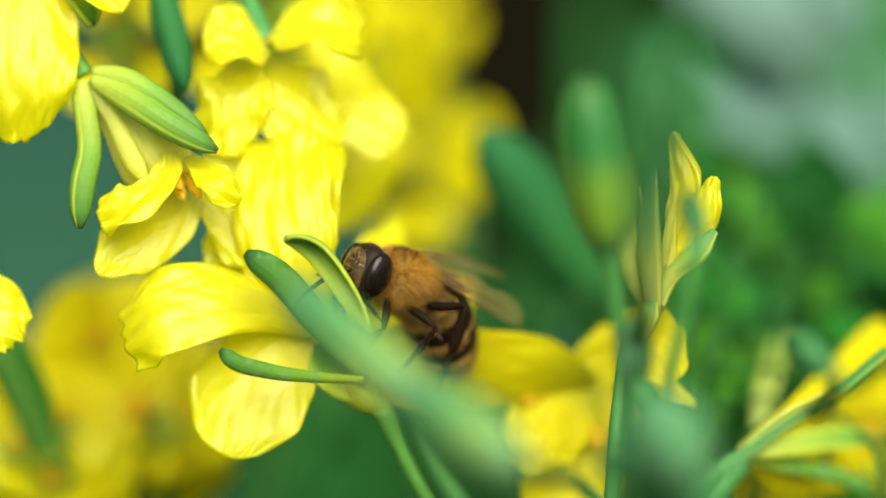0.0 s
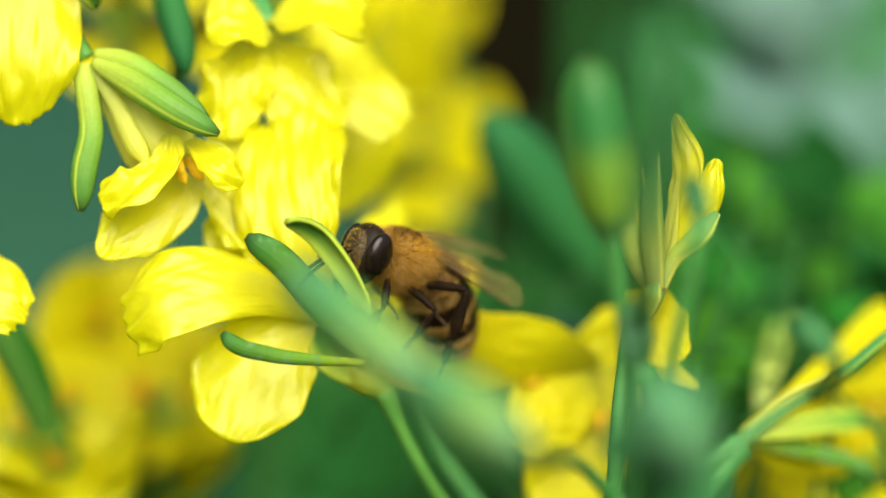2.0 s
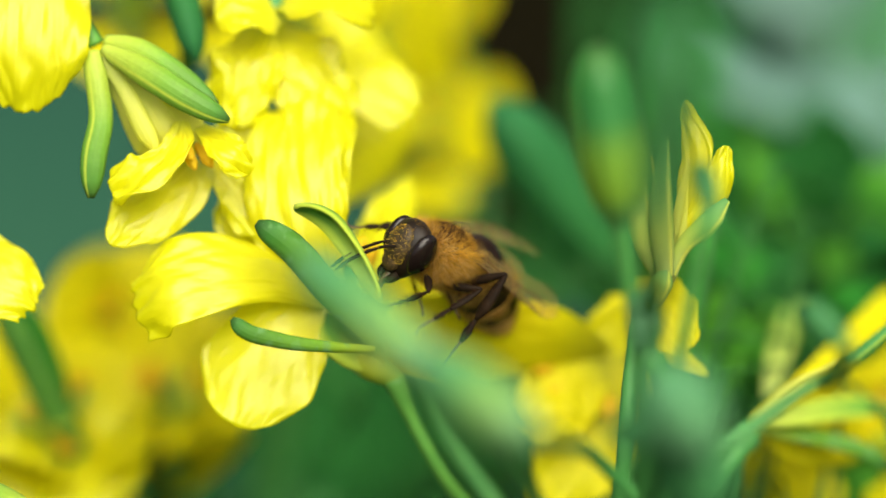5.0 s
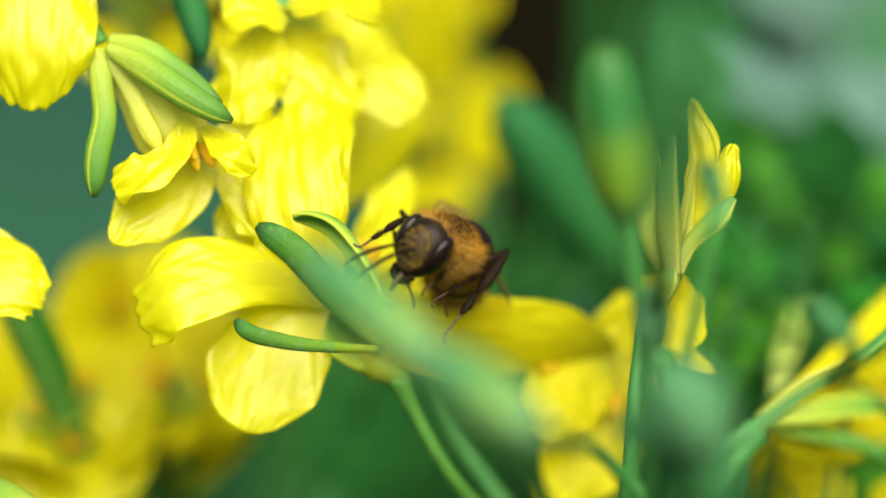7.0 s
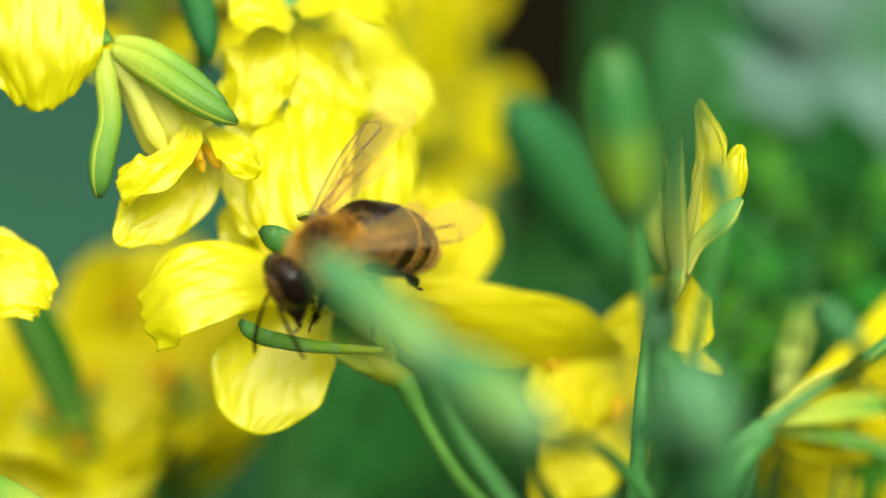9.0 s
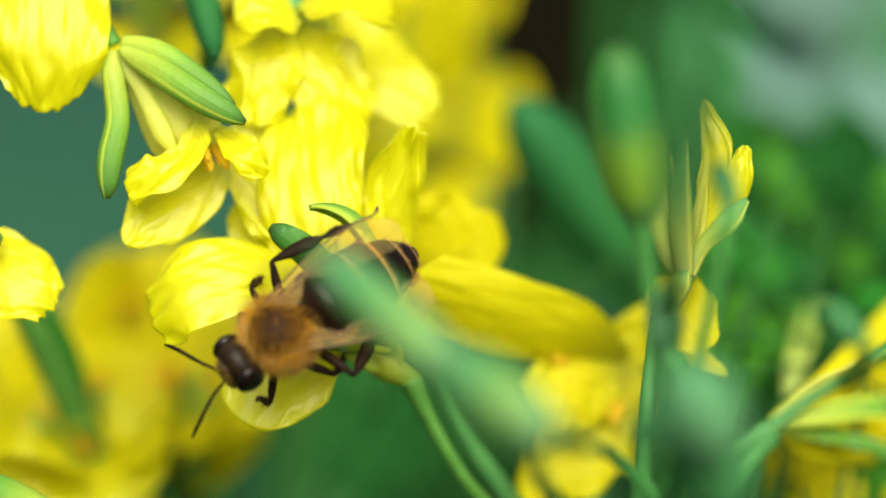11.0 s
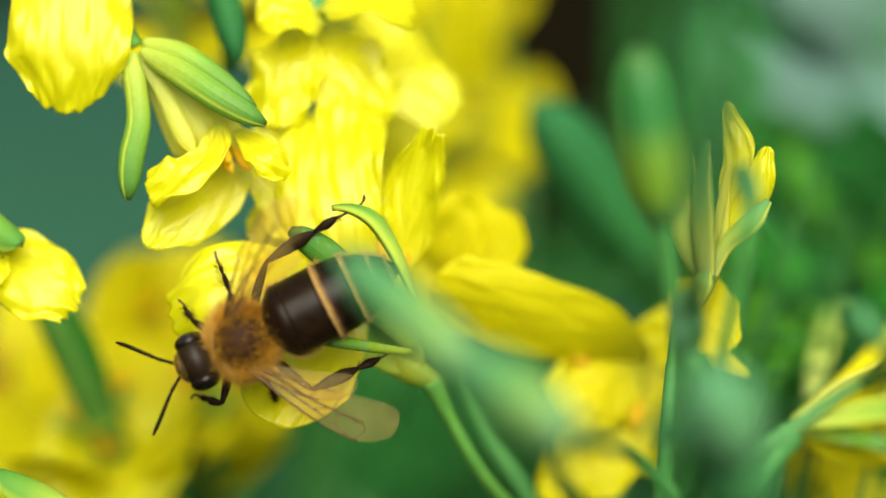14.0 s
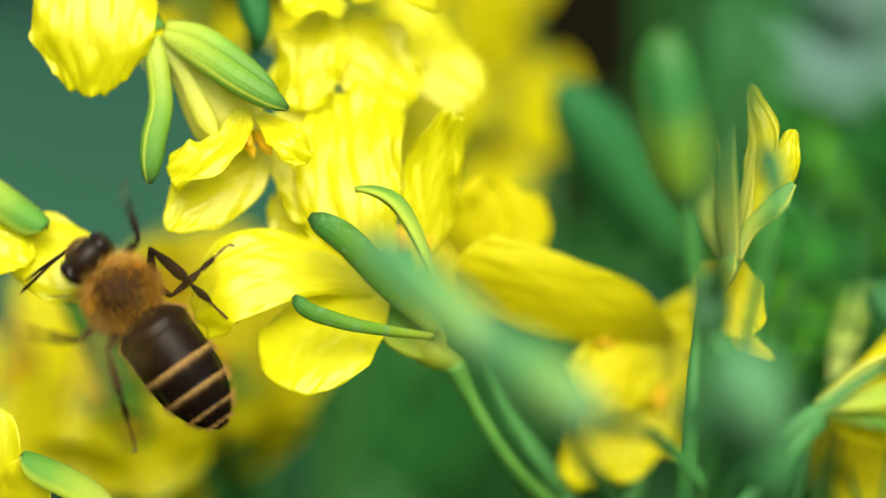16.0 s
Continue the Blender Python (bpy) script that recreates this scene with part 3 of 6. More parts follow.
# ---- the flower at the top, hanging from its stalk, seen from the side
bell = thing("mustard_flower", at(-19.46, 9.58, 3), "nodding yellow mustard flower with green sepals", "flower", "sharp flowers")
tube("pedicel", bell, [at(-19.46, 9.39, 3), at(-20.07, 10.56, 3), at(-21.51, 13.05, 5), at(-23.17, 19.23, 10)], [0.55, 0.42, 0.42, 0.5], STEM_FRESH, n=18)
pod_sepal(bell, [at(-19.60, 8.95, 2.6), at(-19.22, 7.18, 2), at(-18.99, 5.34, 1.6), at(-19.33, 3.36, 1.4), at(-19.48, 1.09, 1.2)], [0.5, 0.56, 0.6, 0.62, 0.63, 0.64, 0.65, 0.67, 0.69, 0.71, 0.7, 0.66, 0.52, 0.18])
pod_sepal(bell, [at(-18.92, 9.15, 2), at(-16.91, 8.05, 1.2), at(-14.41, 6.50, 0.4), at(-12.01, 5.21, 0.4)], [0.25, 0.42, 0.55, 0.65, 0.72, 0.76, 0.78, 0.78, 0.77, 0.75, 0.71, 0.64, 0.48, 0.15])
pod_sepal(bell, [at(-18.95, 9.67, 3), at(-17.07, 9.04, 2.6), at(-14.87, 7.69, 2), at(-12.67, 6.14, 1.2)], [0.3, 0.45, 0.56, 0.64, 0.7, 0.72, 0.72, 0.72, 0.7, 0.66, 0.6, 0.5, 0.36, 0.12])

for a, b, c in ((at(-19.16, 8.45, 3), at(-16.71, 4.32, 3), 1.5), (at(-18.90, 8.56, 2.4), at(-16.62, 4.76, 1.6), 1.0), (at(-18.65, 8.68, 3.4), at(-15.93, 5.04, 2.6), 1.6), (at(-18.55, 9.00, 4.6), at(-14.87, 4.95, 3.6), 2.2), (at(-19.03, 8.84, 3), at(-17.40, 5.24, 3.2), 0.8)):
    tube("petal_claw", bell, [a, (a + b) / 2 + at(0.1, 0.1, 0), b, b + (b - a) * 0.3], [0.35 * c, 0.4 * c, 0.55 * c, 0.6 * c, 0.2 * c], CLAW, n=16, flat=0.6)
petal(bell, [at(-14.72, 5.26, 2), at(-15.09, 3.81, 1.2), at(-16.37, 2.44, 0.4), at(-18.05, 1.69, 0.6)], [0.5, 1.3, 1.5, 1.3], [0.4, 0.7, 1.3, 1.2], way(-0.3, 0.55, -0.8), end=0.4, frill=0.55, crease=-0.35, curl=0.4, seed=21)
petal(bell, [at(-14.30, 3.42, 4), at(-15.58, 1.71, 3), at(-17.00, 0.18, 2), at(-17.86, -0.73, 1.6)], [1.6, 2.2, 1.9, 1.1], [1.0, 1.5, 1.7, 1.1], way(-0.1, 0.25, -0.95), end=0.9, frill=0.25, cup=-0.2, seed=22)
petal(bell, [at(-13.67, 4.96, 2.2), at(-12.67, 4.27, 1.2), at(-11.71, 3.58, 0.4), at(-10.95, 3.04, 0.4)], [0.4, 0.9, 1.1, 0.8], [0.4, 0.9, 1.2, 0.9], way(0.25, 0.55, -0.8), end=0.4, frill=0.4, crease=0.3, curl=0.5, seed=23)
petal(bell, [at(-13.1, 4.36, 4.6), at(-11.7, 2.19, 4.4), at(-10.6, -0.2, 4)], [1.0, 1.6, 1.4], [1.0, 1.6, 1.5], way(0.05, 0.3, -0.95), end=0.7, frill=0.3, seed=24)
petal(bell, [at(-13.55, 4.71, 6), at(-12.02, 3.47, 6.4), at(-10.46, 1.28, 6.6)], [0.8, 2.2, 1.6], [0.8, 2.2, 1.8], way(0.1, 0.35, -0.95), end=0.7, frill=0.3, seed=25)

for i, (a, b) in enumerate(((at(-15.19, 5.05, 2.2), at(-14.27, 3.60, 1.2)), (at(-15.02, 4.91, 2.6), at(-14.15, 3.13, 1.8)), (at(-14.50, 4.77, 3), at(-13.36, 3.23, 2.2)))):
    st = tube("stamen", bell, [a, b], [0.16, 0.14], CLAW, sides=8, n=6)
    d = (b - a).normalized() * 0.0012
    tube("anther", st, [b - d, b, b + d * 0.5], [0.12, 0.34, 0.3, 0.1], ANTHER, sides=10, n=8)

# ---- the flower beside it, large drooping petals
droop = thing("mustard_flower", at(-21.38, 16.35, 4), "yellow mustard flower with drooping veined petals", "flower", "sharp flowers")
petal(droop, [at(-22.71, 16.32, 3.6), at(-22.96, 12.48, 1.8), at(-23.08, 9.09, 1), at(-23.20, 7.15, 1.4)], [1.0, 3.3, 3.5, 2.3], [1.0, 3.1, 3.3, 2.2], way(0.05, 0.4, -0.9), end=1.5, cup=-0.18, pleat=0.10, frill=0.5, ragged=0.2, seed=31, n=(64, 56))
petal(droop, [at(-23.22, 15.64, 6), at(-24.16, 13.45, 6), at(-25.41, 10.95, 6)], [0.6, 2.0, 1.4], [0.6, 2.2, 1.6], way(-0.2, 0.35, -0.9), end=1.0, frill=0.3, seed=32)

blade("petal", droop, at(-20.93, 15.02, 3), at(-17.24, 12.70, 1.5), way(0.1, 0.8, -0.5), 3.4, PETAL, claw=0.1, cup=0.25, bend=0.2, ruffle=0.25, seed=33, crinkle=0.7, n=(26, 26))
blade("sepal", droop, at(-20.91, 14.81, 4), at(-18.97, 12.13, 3.2), way(0, 0.8, -0.5), 1.6, SEPAL, claw=0.0, cup=0.7, thick=0.4, ruffle=0.02, seed=3, n=(10, 16))
tube("pedicel", droop, [at(-21.31, 15.62, 4), at(-20.85, 18.56, 7), at(-19.45, 23.86, 11)], [0.6, 0.45, 0.5], STEM, n=12)

# ---- flowers a little behind, at the top
upper = thing("mustard_flower", at(-9.55, 11.96, 7), "bright yellow mustard flower, slightly out of focus", "flower", "sharp flowers")
blade("petal", upper, at(-9.58, 10.92, 6.5), at(-13.08, 11.19, 5), way(-0.1, 0.6, -0.75), 4.3, PETAL, claw=0.05, cup=0.3, bend=0.3, ruffle=0.2, seed=41, crinkle=0.7, tipcurl=-0.5, blunt=0.9, n=(28, 28))
blade("petal", upper, at(-9.85, 11.63, 6.8), at(-4.49, 11.82, 6), way(0.05, 0.65, -0.75), 4.6, PETAL, claw=0.05, cup=0.35, bend=0.3, ruffle=0.26, seed=42, crinkle=0.7, ragged=0.4, tipcurl=-0.7, blunt=0.9, n=(28, 28))
petal(upper, [at(-10.84, 10.59, 7.5), at(-11.52, 8.30, 6), at(-12.45, 5.96, 6)], [0.8, 2.0, 1.8], [0.8, 2.2, 2.0], way(-0.05, 0.5, -0.87), end=0.8, frill=0.6, crease=0.2, pleat=0.08, seed=43)
petal(upper, [at(-10.12, 10.65, 8.5), at(-8.45, 8.36, 7), at(-7.04, 5.84, 7)], [0.8, 2.6, 2.2], [0.8, 2.4, 2.2], way(0.05, 0.5, -0.87), end=0.9, frill=0.6, crease=0.2, pleat=0.08, seed=44)
tube("pedicel", upper, [at(-9.89, 11.37, 7.5), at(-10.94, 14.02, 9), at(-12.36, 19.35, 11)], [0.7, 0.5, 0.5], STEM, n=12)
shade_bud = thing("flower_bud", at(-15.61, 15.83, 8), "plump dark green flower bud hanging down", "bud", "buds")
bud_body("bud", shade_bud, at(-16.04, 15.25, 8.5), at(-14.32, 8.82, 7), 1.7, BUD_DEEP)
tube("pedicel", shade_bud, [at(-15.91, 14.61, 8.5), at(-16.60, 17.84, 9), at(-15.58, 23.86, 11)], [0.6, 0.5, 0.5], STEM, n=12)
shoot = thing("flower_stalk", at(-15.26, 8.08, 11), "short dark green flower stalk among petals", "flower stalk", "flower stalks")
tube("stalk", shoot, [at(-15.34, 16.08, 10.5), at(-15.33, 12.27, 11), at(-15.29, 8.52, 12)], [0.45, 0.5, 0.42], STEM_DARK, n=14)

behind = thing("mustard_flower", at(-7.44, 8.00, 16), "yellow flower behind the flower head, blurred", "flower", "blurred flowers")
petal(behind, [at(-7.96, 9.00, 13), at(-5.62, 8.27, 11.5), at(-3.03, 6.64, 11)], [0.8, 2.4, 1.8], [0.8, 2.2, 1.8], way(0.1, 0.5, -0.85), end=1.0, frill=0.5, crease=0.2, seed=51)
blade("petal", behind, at(-7.53, 9.11, 18), at(-4.84, 11.12, 18), way(0, 0.6, -0.8), 7.0, PETAL, claw=0.05, cup=0.2, bend=0.2, ruffle=0.15, seed=52, blunt=0.9)
blade("petal", behind, at(-8.10, 7.67, 16), at(-5.51, 1.38, 18), way(0, 0.8, -0.6), 8.0, PETAL, claw=0.05, cup=0.2, bend=0.1, ruffle=0.15, seed=53, blunt=0.9)
tube("pedicel", behind, [at(-7.48, 8.38, 17), at(-8.39, 3.82, 22), at(-6.33, 3.82, 22)], [0.6, 0.5, 0.5], STEM, n=12)

# ---- the flower that the bee works on
hero = thing("mustard_flower", at(-0.75, -14.32, 6), "open yellow mustard flower with curled green sepals", "flower", "sharp flowers")
petal(hero, [at(-7.06, -4.44, 4), at(-9.89, -3.42, 2.6), at(-12.83, -2.99, 1.2), at(-15.45, -3.14, 0.8), at(-17.35, -3.91, 1.6)], [0.5, 1.1, 2.1, 2.8, 2.7], [0.6, 2.1, 2.7, 2.4, 1.1], way(-0.1, 0.42, -0.9), end=0.3, cup=-0.18, frill=0.4, curl=0.6, ragged=0.22, seed=66, n=(56, 56))
lip = petal(hero, [at(-7.39, -4.14, 4.5), at(-9.18, -6.26, 3.4), at(-10.44, -8.21, 2.6), at(-11.39, -10.02, 2.2)], [1.2, 2.7, 3.1, 2.1], [1.4, 3.1, 3.6, 2.6], way(-0.15, 0.2, -1), end=1.2, cup=-0.1, frill=0.2, pleat=0.03, seed=62, n=(50, 50))
petal(hero, [at(-6.88, -3.96, 3.6), at(-7.77, 0.03, 3), at(-8.30, 3.42, 4.2), at(-8.10, 6.13, 6.4)], [0.8, 3.4, 3.2, 2.2], [0.7, 2.1, 2.8, 2.6], way(-0.1, 0.5, -0.87), end=0.4, cup=-0.12, pleat=0.2, frill=0.7, ragged=0.25, seed=79, n=(64, 60))
petal(hero, [at(-7.62, -3.09, 6), at(-9.83, -0.91, 6.5), at(-11.36, 0.34, 6), at(-11.95, 1.12, 5.6)], [0.8, 1.6, 2.2, 1.6], [0.8, 2.2, 2.4, 1.8], way(-0.1, 0.3, -0.95), end=0.6, frill=0.3, ragged=0.2, seed=83)

folded = petal(hero, [at(-5.86, -3.69, 5), at(-4.45, -0.90, 4.6), at(-3.97, 1.73, 4), at(-2.88, 4.56, 3)], [0.6, 1.5, 1.6, 0.7], [0.6, 1.3, 1.5, 0.7], way(0.1, 0.3, -0.95), end=0.5, crease=0.55, frill=0.75, ragged=0.15, seed=64)
curl = pod_sepal(hero, [at(-4.29, -6.98, 1), at(-6.70, -6.79, -0.4), at(-9.36, -6.41, -1), at(-11.19, -5.80, -1.2), at(-11.73, -5.27, -1.2)], [0.2, 0.23, 0.26, 0.3, 0.34, 0.38, 0.42, 0.44, 0.45, 0.44, 0.4, 0.32, 0.14], "curled-up narrow green sepal", SEPAL_OUTER)
tall = blade("sepal", hero, at(-3.93, -4.29, -1), at(-7.80, 1.75, -1.5), way(-0.75, 0.3, -0.6), 1.45, SEPAL, claw=0.0, cup=0.9, bend=-0.16, ruffle=0.02, thick=0.32, blunt=0.45, tipcurl=1.3, n=(14, 30), seed=5, label="upright green sepal with pale margins")
blade("sepal", hero, at(-3.82, -7.98, 4), at(-6.90, -5.21, 4), way(-0.5, 0.2, -0.85), 2.6, SEPAL, claw=0.0, cup=0.8, bend=0.1, ruffle=0.02, thick=0.4, n=(12, 20), seed=6)
tube("receptacle", hero, [at(-6.94, -6.17, 5), at(-4.91, -7.75, 4.4), at(-2.97, -8.87, 4.5)], [0.5, 0.85, 0.85, 0.5], BASE, n=18, sides=18, label="yellow-green base of the flower")
tube("pedicel", hero, [at(-3.34, -8.68, 4.5), at(-2.45, -10.82, 5), at(-0.75, -14.07, 6), at(2.43, -18.21, 10)], [0.7, 0.4, 0.38, 0.5], STEM_FRESH, n=22)
stamens(hero, at(-5.71, -4.62, 5), way(0.0, 0.8, 0.1), 2.6, 8)
pod_sepal(hero, [at(-4.13, -6.65, 1.8), at(-6.59, -3.94, 0.5), at(-8.75, -1.41, -0.2), at(-10.46, -0.21, -0.5)], [0.45, 0.58, 0.66, 0.73, 0.78, 0.8, 0.82, 0.82, 0.8, 0.77, 0.7, 0.58, 0.22], "broad green sepal with a dark blunt tip", SEPAL_OUTER)

# ---- the long bud that reaches into the foreground
front = thing("flower_bud", at(2.55, -11.68, -17), "long waxy green flower bud with yellow-green flank", "bud", "buds")
bud_body("bud", front, at(-0.30, -7.31, -27), at(-7.01, -1.61, -24), 2.25, FRONT, bow=(0.15, 0.15, 0), lobe=0.06)
bud_body("calyx", front, at(3.38, -9.34, -30), at(-1.52, -6.05, -27.5), 2.6, FRONT, bow=(0.1, 0.1, 0), label="pale bluish-green swollen flower base")
tube("pedicel", front, [at(1.09, -8.66, -26), at(2.50, -11.21, -20), at(5.07, -16.10, -6), at(6.83, -22.09, 8)], [0.5, 0.42, 0.45, 0.6], STEM, n=18)
tube("pedicel", front, [at(2.98, -8.83, -27), at(5.23, -10.43, -20), at(7.78, -12.66, -9), at(9.83, -14.74, -8)], [0.4, 0.3, 0.35, 0.5], STEM, n=18)

# ---- flowers to the right of it
wide = thing("mustard_flower", at(7.28, -7.70, 11), "yellow mustard flower seen from the side, blurred", "flower", "blurred flowers")
petal(wide, [at(8.62, -7.75, 12), at(5.30, -6.99, 9.5), at(1.45, -6.76, 8), at(-2.95, -6.25, 7)], [0.6, 2.4, 3.2, 2.6], [0.6, 2.1, 2.4, 2.0], way(0.05, -0.45, -0.9), PETAL_SOFT, end=1.3, cup=-0.15, frill=0.2, crease=0.05, seed=71)
petal(wide, [at(8.30, -8.07, 12), at(6.45, -9.60, 10.4), at(4.80, -11.42, 9)], [0.7, 2.4, 1.8], [0.7, 2.6, 2.0], way(-0.1, 0.1, -0.95), PETAL_SOFT, end=0.9, frill=0.7, crease=0.25, ragged=0.2, seed=72)
petal(wide, [at(8.16, -8.42, 12.4), at(7.63, -11.28, 11.6), at(6.47, -14.14, 11), at(5.51, -15.91, 11)], [0.8, 2.8, 2.8, 1.6], [0.8, 2.6, 2.4, 1.4], way(0.1, 0.15, -0.95), PETAL_SOFT, end=1.2, frill=0.8, ragged=0.2, seed=73)
petal(wide, [at(8.49, -8.43, 12.6), at(9.16, -6.65, 13), at(10.14, -5.19, 13)], [0.7, 1.7, 1.2], [0.7, 1.6, 1.2], way(0.1, -0.1, -0.95), PETAL_SOFT, end=0.8, frill=0.5, crease=0.2, ragged=0.2, seed=74)
petal(wide, [at(8.33, -8.10, 12.6), at(9.76, -10.66, 12), at(10.24, -13.26, 12)], [0.8, 2.2, 1.6], [0.8, 2.4, 1.6], way(0.1, 0.1, -0.95), PETAL_SOFT, end=0.8, frill=0.7, crease=0.25, ragged=0.2, seed=75)

petal(wide, [at(6.57, -8.14, 13.4), at(7.87, -9.44, 13.2), at(8.84, -10.89, 13)], [0.8, 1.8, 1.0], [0.8, 1.8, 1.0], way(0, -0.4, -0.9), PETAL_SOFT, end=0.5, frill=0.4, seed=70)
stamens(wide, at(7.03, -8.43, 12.6), way(-0.6, -0.3, -0.7), 2.0, 18, 3, False)
stamens(wide, at(8.17, -9.24, 12.6), way(0.3, -0.5, -0.7), 2.0, 19, 3, False)
tube("pedicel", wide, [at(7.83, -8.09, 12.5), at(9.05, -12.76, 14), at(8.40, -21.62, 14)], [0.6, 0.5, 0.5], STEM, n=12)
single = thing("mustard_flower", at(11.00, -5.06, 9), "small yellow petals of a withering flower behind a stalk", "flower", "blurred flowers")
petal(single, [at(10.80, -3.25, 6), at(11.31, -5.07, 4.4), at(12.09, -6.97, 3.4)], [1.1, 1.9, 1.3], [1.0, 1.8, 1.1], way(0.1, 0.0, -0.98), PETAL_SOFT, end=0.5, frill=0.3, cup=0.2, ragged=0.12, seed=76)
petal(single, [at(11.57, -6.29, 8), at(12.44, -7.82, 7), at(13.69, -8.61, 7)], [0.4, 0.6, 0.3], [0.4, 0.6, 0.3], way(0.1, 0.2, -0.95), PETAL_SOFT, end=0.3, frill=0.2, seed=77, n=(16, 20))
tube("pedicel", single, [at(10.96, -4.09, 8.4), at(10.43, -8.93, 10), at(9.05, -20.96, 14)], [0.5, 0.45, 0.5], STEM, n=12)
rear = thing("mustard_flower", at(-2.58, -4.37, 13), "yellow petals behind the working bee, blurred", "flower", "blurred flowers")
rear_petals = []
rear_petals.append(petal(rear, [at(-2.58, -4.04, 13), at(-2.24, -1.91, 12), at(-2.00, 0.03, 11.4), at(-2.13, 1.16, 11)], [0.6, 2.0, 2.2, 1.2], [0.6, 1.8, 2.0, 1.3], way(0.1, 0.25, -0.95), PETAL_SOFT, end=0.3, cup=-0.1, frill=0.3, ragged=0.3, seed=78))
rear_petals.append(petal(rear, [at(-1.59, -6.80, 12.6), at(-2.73, -5.17, 12.6), at(-3.65, -3.39, 12.8), at(-4.04, -1.92, 13)], [0.6, 2.2, 2.4, 1.2], [0.6, 2.4, 2.8, 1.8], way(0.1, -0.15, -0.98), PETAL_SOFT, end=0.5, cup=-0.1, frill=0.3, seed=77))
rear_petals.append(petal(rear, [at(-2.26, -4.22, 13.4), at(-0.78, -2.74, 12.8), at(0.19, -1.10, 12.4), at(0.52, 0.03, 12.2)], [0.6, 2.0, 1.9, 1.3], [0.6, 1.7, 1.7, 1.0], way(0.15, 0.1, -0.98), PETAL_SOFT, end=0.4, cup=-0.1, frill=0.3, ragged=0.3, seed=80))

tube("pedicel", rear, [at(-2.58, -4.27, 13), at(-1.44, -10.46, 14), at(3.80, -18.66, 14)], [0.6, 0.5, 0.5], STEM, n=12)

# ---- the half-open bud on the right
opening = thing("opening_bud", at(11.13, -3.62, 2), "half-open bud, green sepals round crumpled yellow petals", "bud", "buds")
pod_sepal(opening, [at(11.09, -3.15, 1.5), at(10.15, -0.88, 1), at(9.76, 1.24, 0.6), at(9.93, 3.49, 0.4)], [0.45, 0.7, 0.78, 0.72, 0.5, 0.2], "", SEPAL_PALE)
pod_sepal(opening, [at(11.25, -3.14, 0.8), at(11.00, -0.57, 0.2), at(10.97, 1.83, -0.2), at(11.21, 4.23, -0.2)], [0.45, 0.6, 0.66, 0.58, 0.42, 0.15], "", SEPAL_PALE)
pod_sepal(opening, [at(11.37, -3.24, 1.2), at(12.25, -1.42, 0.8), at(13.42, -0.33, 0.4), at(14.50, 0.99, 0.4)], [0.4, 0.42, 0.48, 0.6, 0.56, 0.2], "", SEPAL_PALE)
petal(opening, [at(11.77, -2.70, 1.6), at(12.45, 0.64, 1.4), at(12.95, 3.66, 1.2), at(12.36, 6.03, 1.4)], [0.2, 0.7, 0.95, 0.3], [0.2, 0.5, 0.8, 0.3], way(-0.3, 0.3, -0.9), end=0.3, crease=0.4, frill=0.45, seed=85, n=(22, 34))
petal(opening, [at(11.99, -2.39, 1.4), at(13.02, 0.03, 1), at(14.10, 1.84, 0.6), at(14.42, 3.50, 0.8)], [0.2, 0.65, 0.95, 0.45], [0.2, 0.5, 0.8, 0.45], way(0.2, 0.3, -0.9), end=0.4, crease=0.4, frill=0.4, seed=86, n=(22, 34))
petal(opening, [at(11.62, -2.69, 1.2), at(11.96, 0.33, 0.9), at(12.45, 3.05, 1)], [0.15, 0.3, 0.1], [0.15, 0.3, 0.1], way(-0.2, 0.3, -0.9), CLAW, end=0.2, crease=0.3, frill=0.1, seed=84, n=(10, 24))

for a, b in ((at(11.04, -3.14, 0.8), at(10.47, 3.34, 0.4)), (at(11.51, -3.14, 1), at(12.41, 1.84, 0.6))):
    tube("petal_claw", opening, [a, (a + b) / 2 + at(0.2, 0, 0), b], [0.3, 0.25, 0.16, 0.05], CLAW, n=12, flat=0.6)
tube("pedicel", opening, [at(11.16, -3.76, 1.6), at(10.06, -4.79, 0.6), at(9.42, -7.77, 0), at(8.94, -13.23, 0), at(8.30, -20.56, 6)], [0.4, 0.42, 0.42, 0.42, 0.5], STEM, n=26)
tube("receptacle", opening, [at(10.63, -4.56, 1), at(10.95, -3.74, 0.8), at(11.24, -2.62, 0.6)], [0.4, 0.52, 0.62, 0.3], SEPAL_PALE, n=14, sides=16)


def plain_bud(base, tip, width, stalk, material=BUD_BLUE, label="green flower bud close to the eye, blurred", bow=(0, 0, 0)):
    b = thing("flower_bud", base, label, "bud", "buds")
    bud_body("bud", b, base, tip, width, material, bow)
    tube("pedicel", b, [Vector(base).lerp(Vector(tip), 0.05), *stalk], [0.45, 0.32, 0.36], STEM, n=16)
    return b


plain_bud(at(8.00, -0.24, -14), at(6.70, 8.20, -16), 2.8, [at(8.72, -4.94, -12), at(9.54, -14.17, -8)], BUD)
plain_bud(at(8.69, -1.44, -28), at(8.99, 8.99, -32), 1.7, [at(9.61, -5.37, -15), at(9.54, -14.74, -8)], label="tall bluish-green bud near the eye, strongly blurred")
plain_bud(at(12.17, 0.29, -16), at(11.74, 2.71, -16), 1.0, [at(11.32, -4.32, -14), at(9.54, -14.74, -8)])
plain_bud(at(10.77, -4.33, 32), at(2.39, 7.36, 26), 4.4, [at(12.00, -7.32, 34), at(13.15, -21.24, 40)], BUD_DEEP, label="dark green slanting bud behind the flowers, blurred")
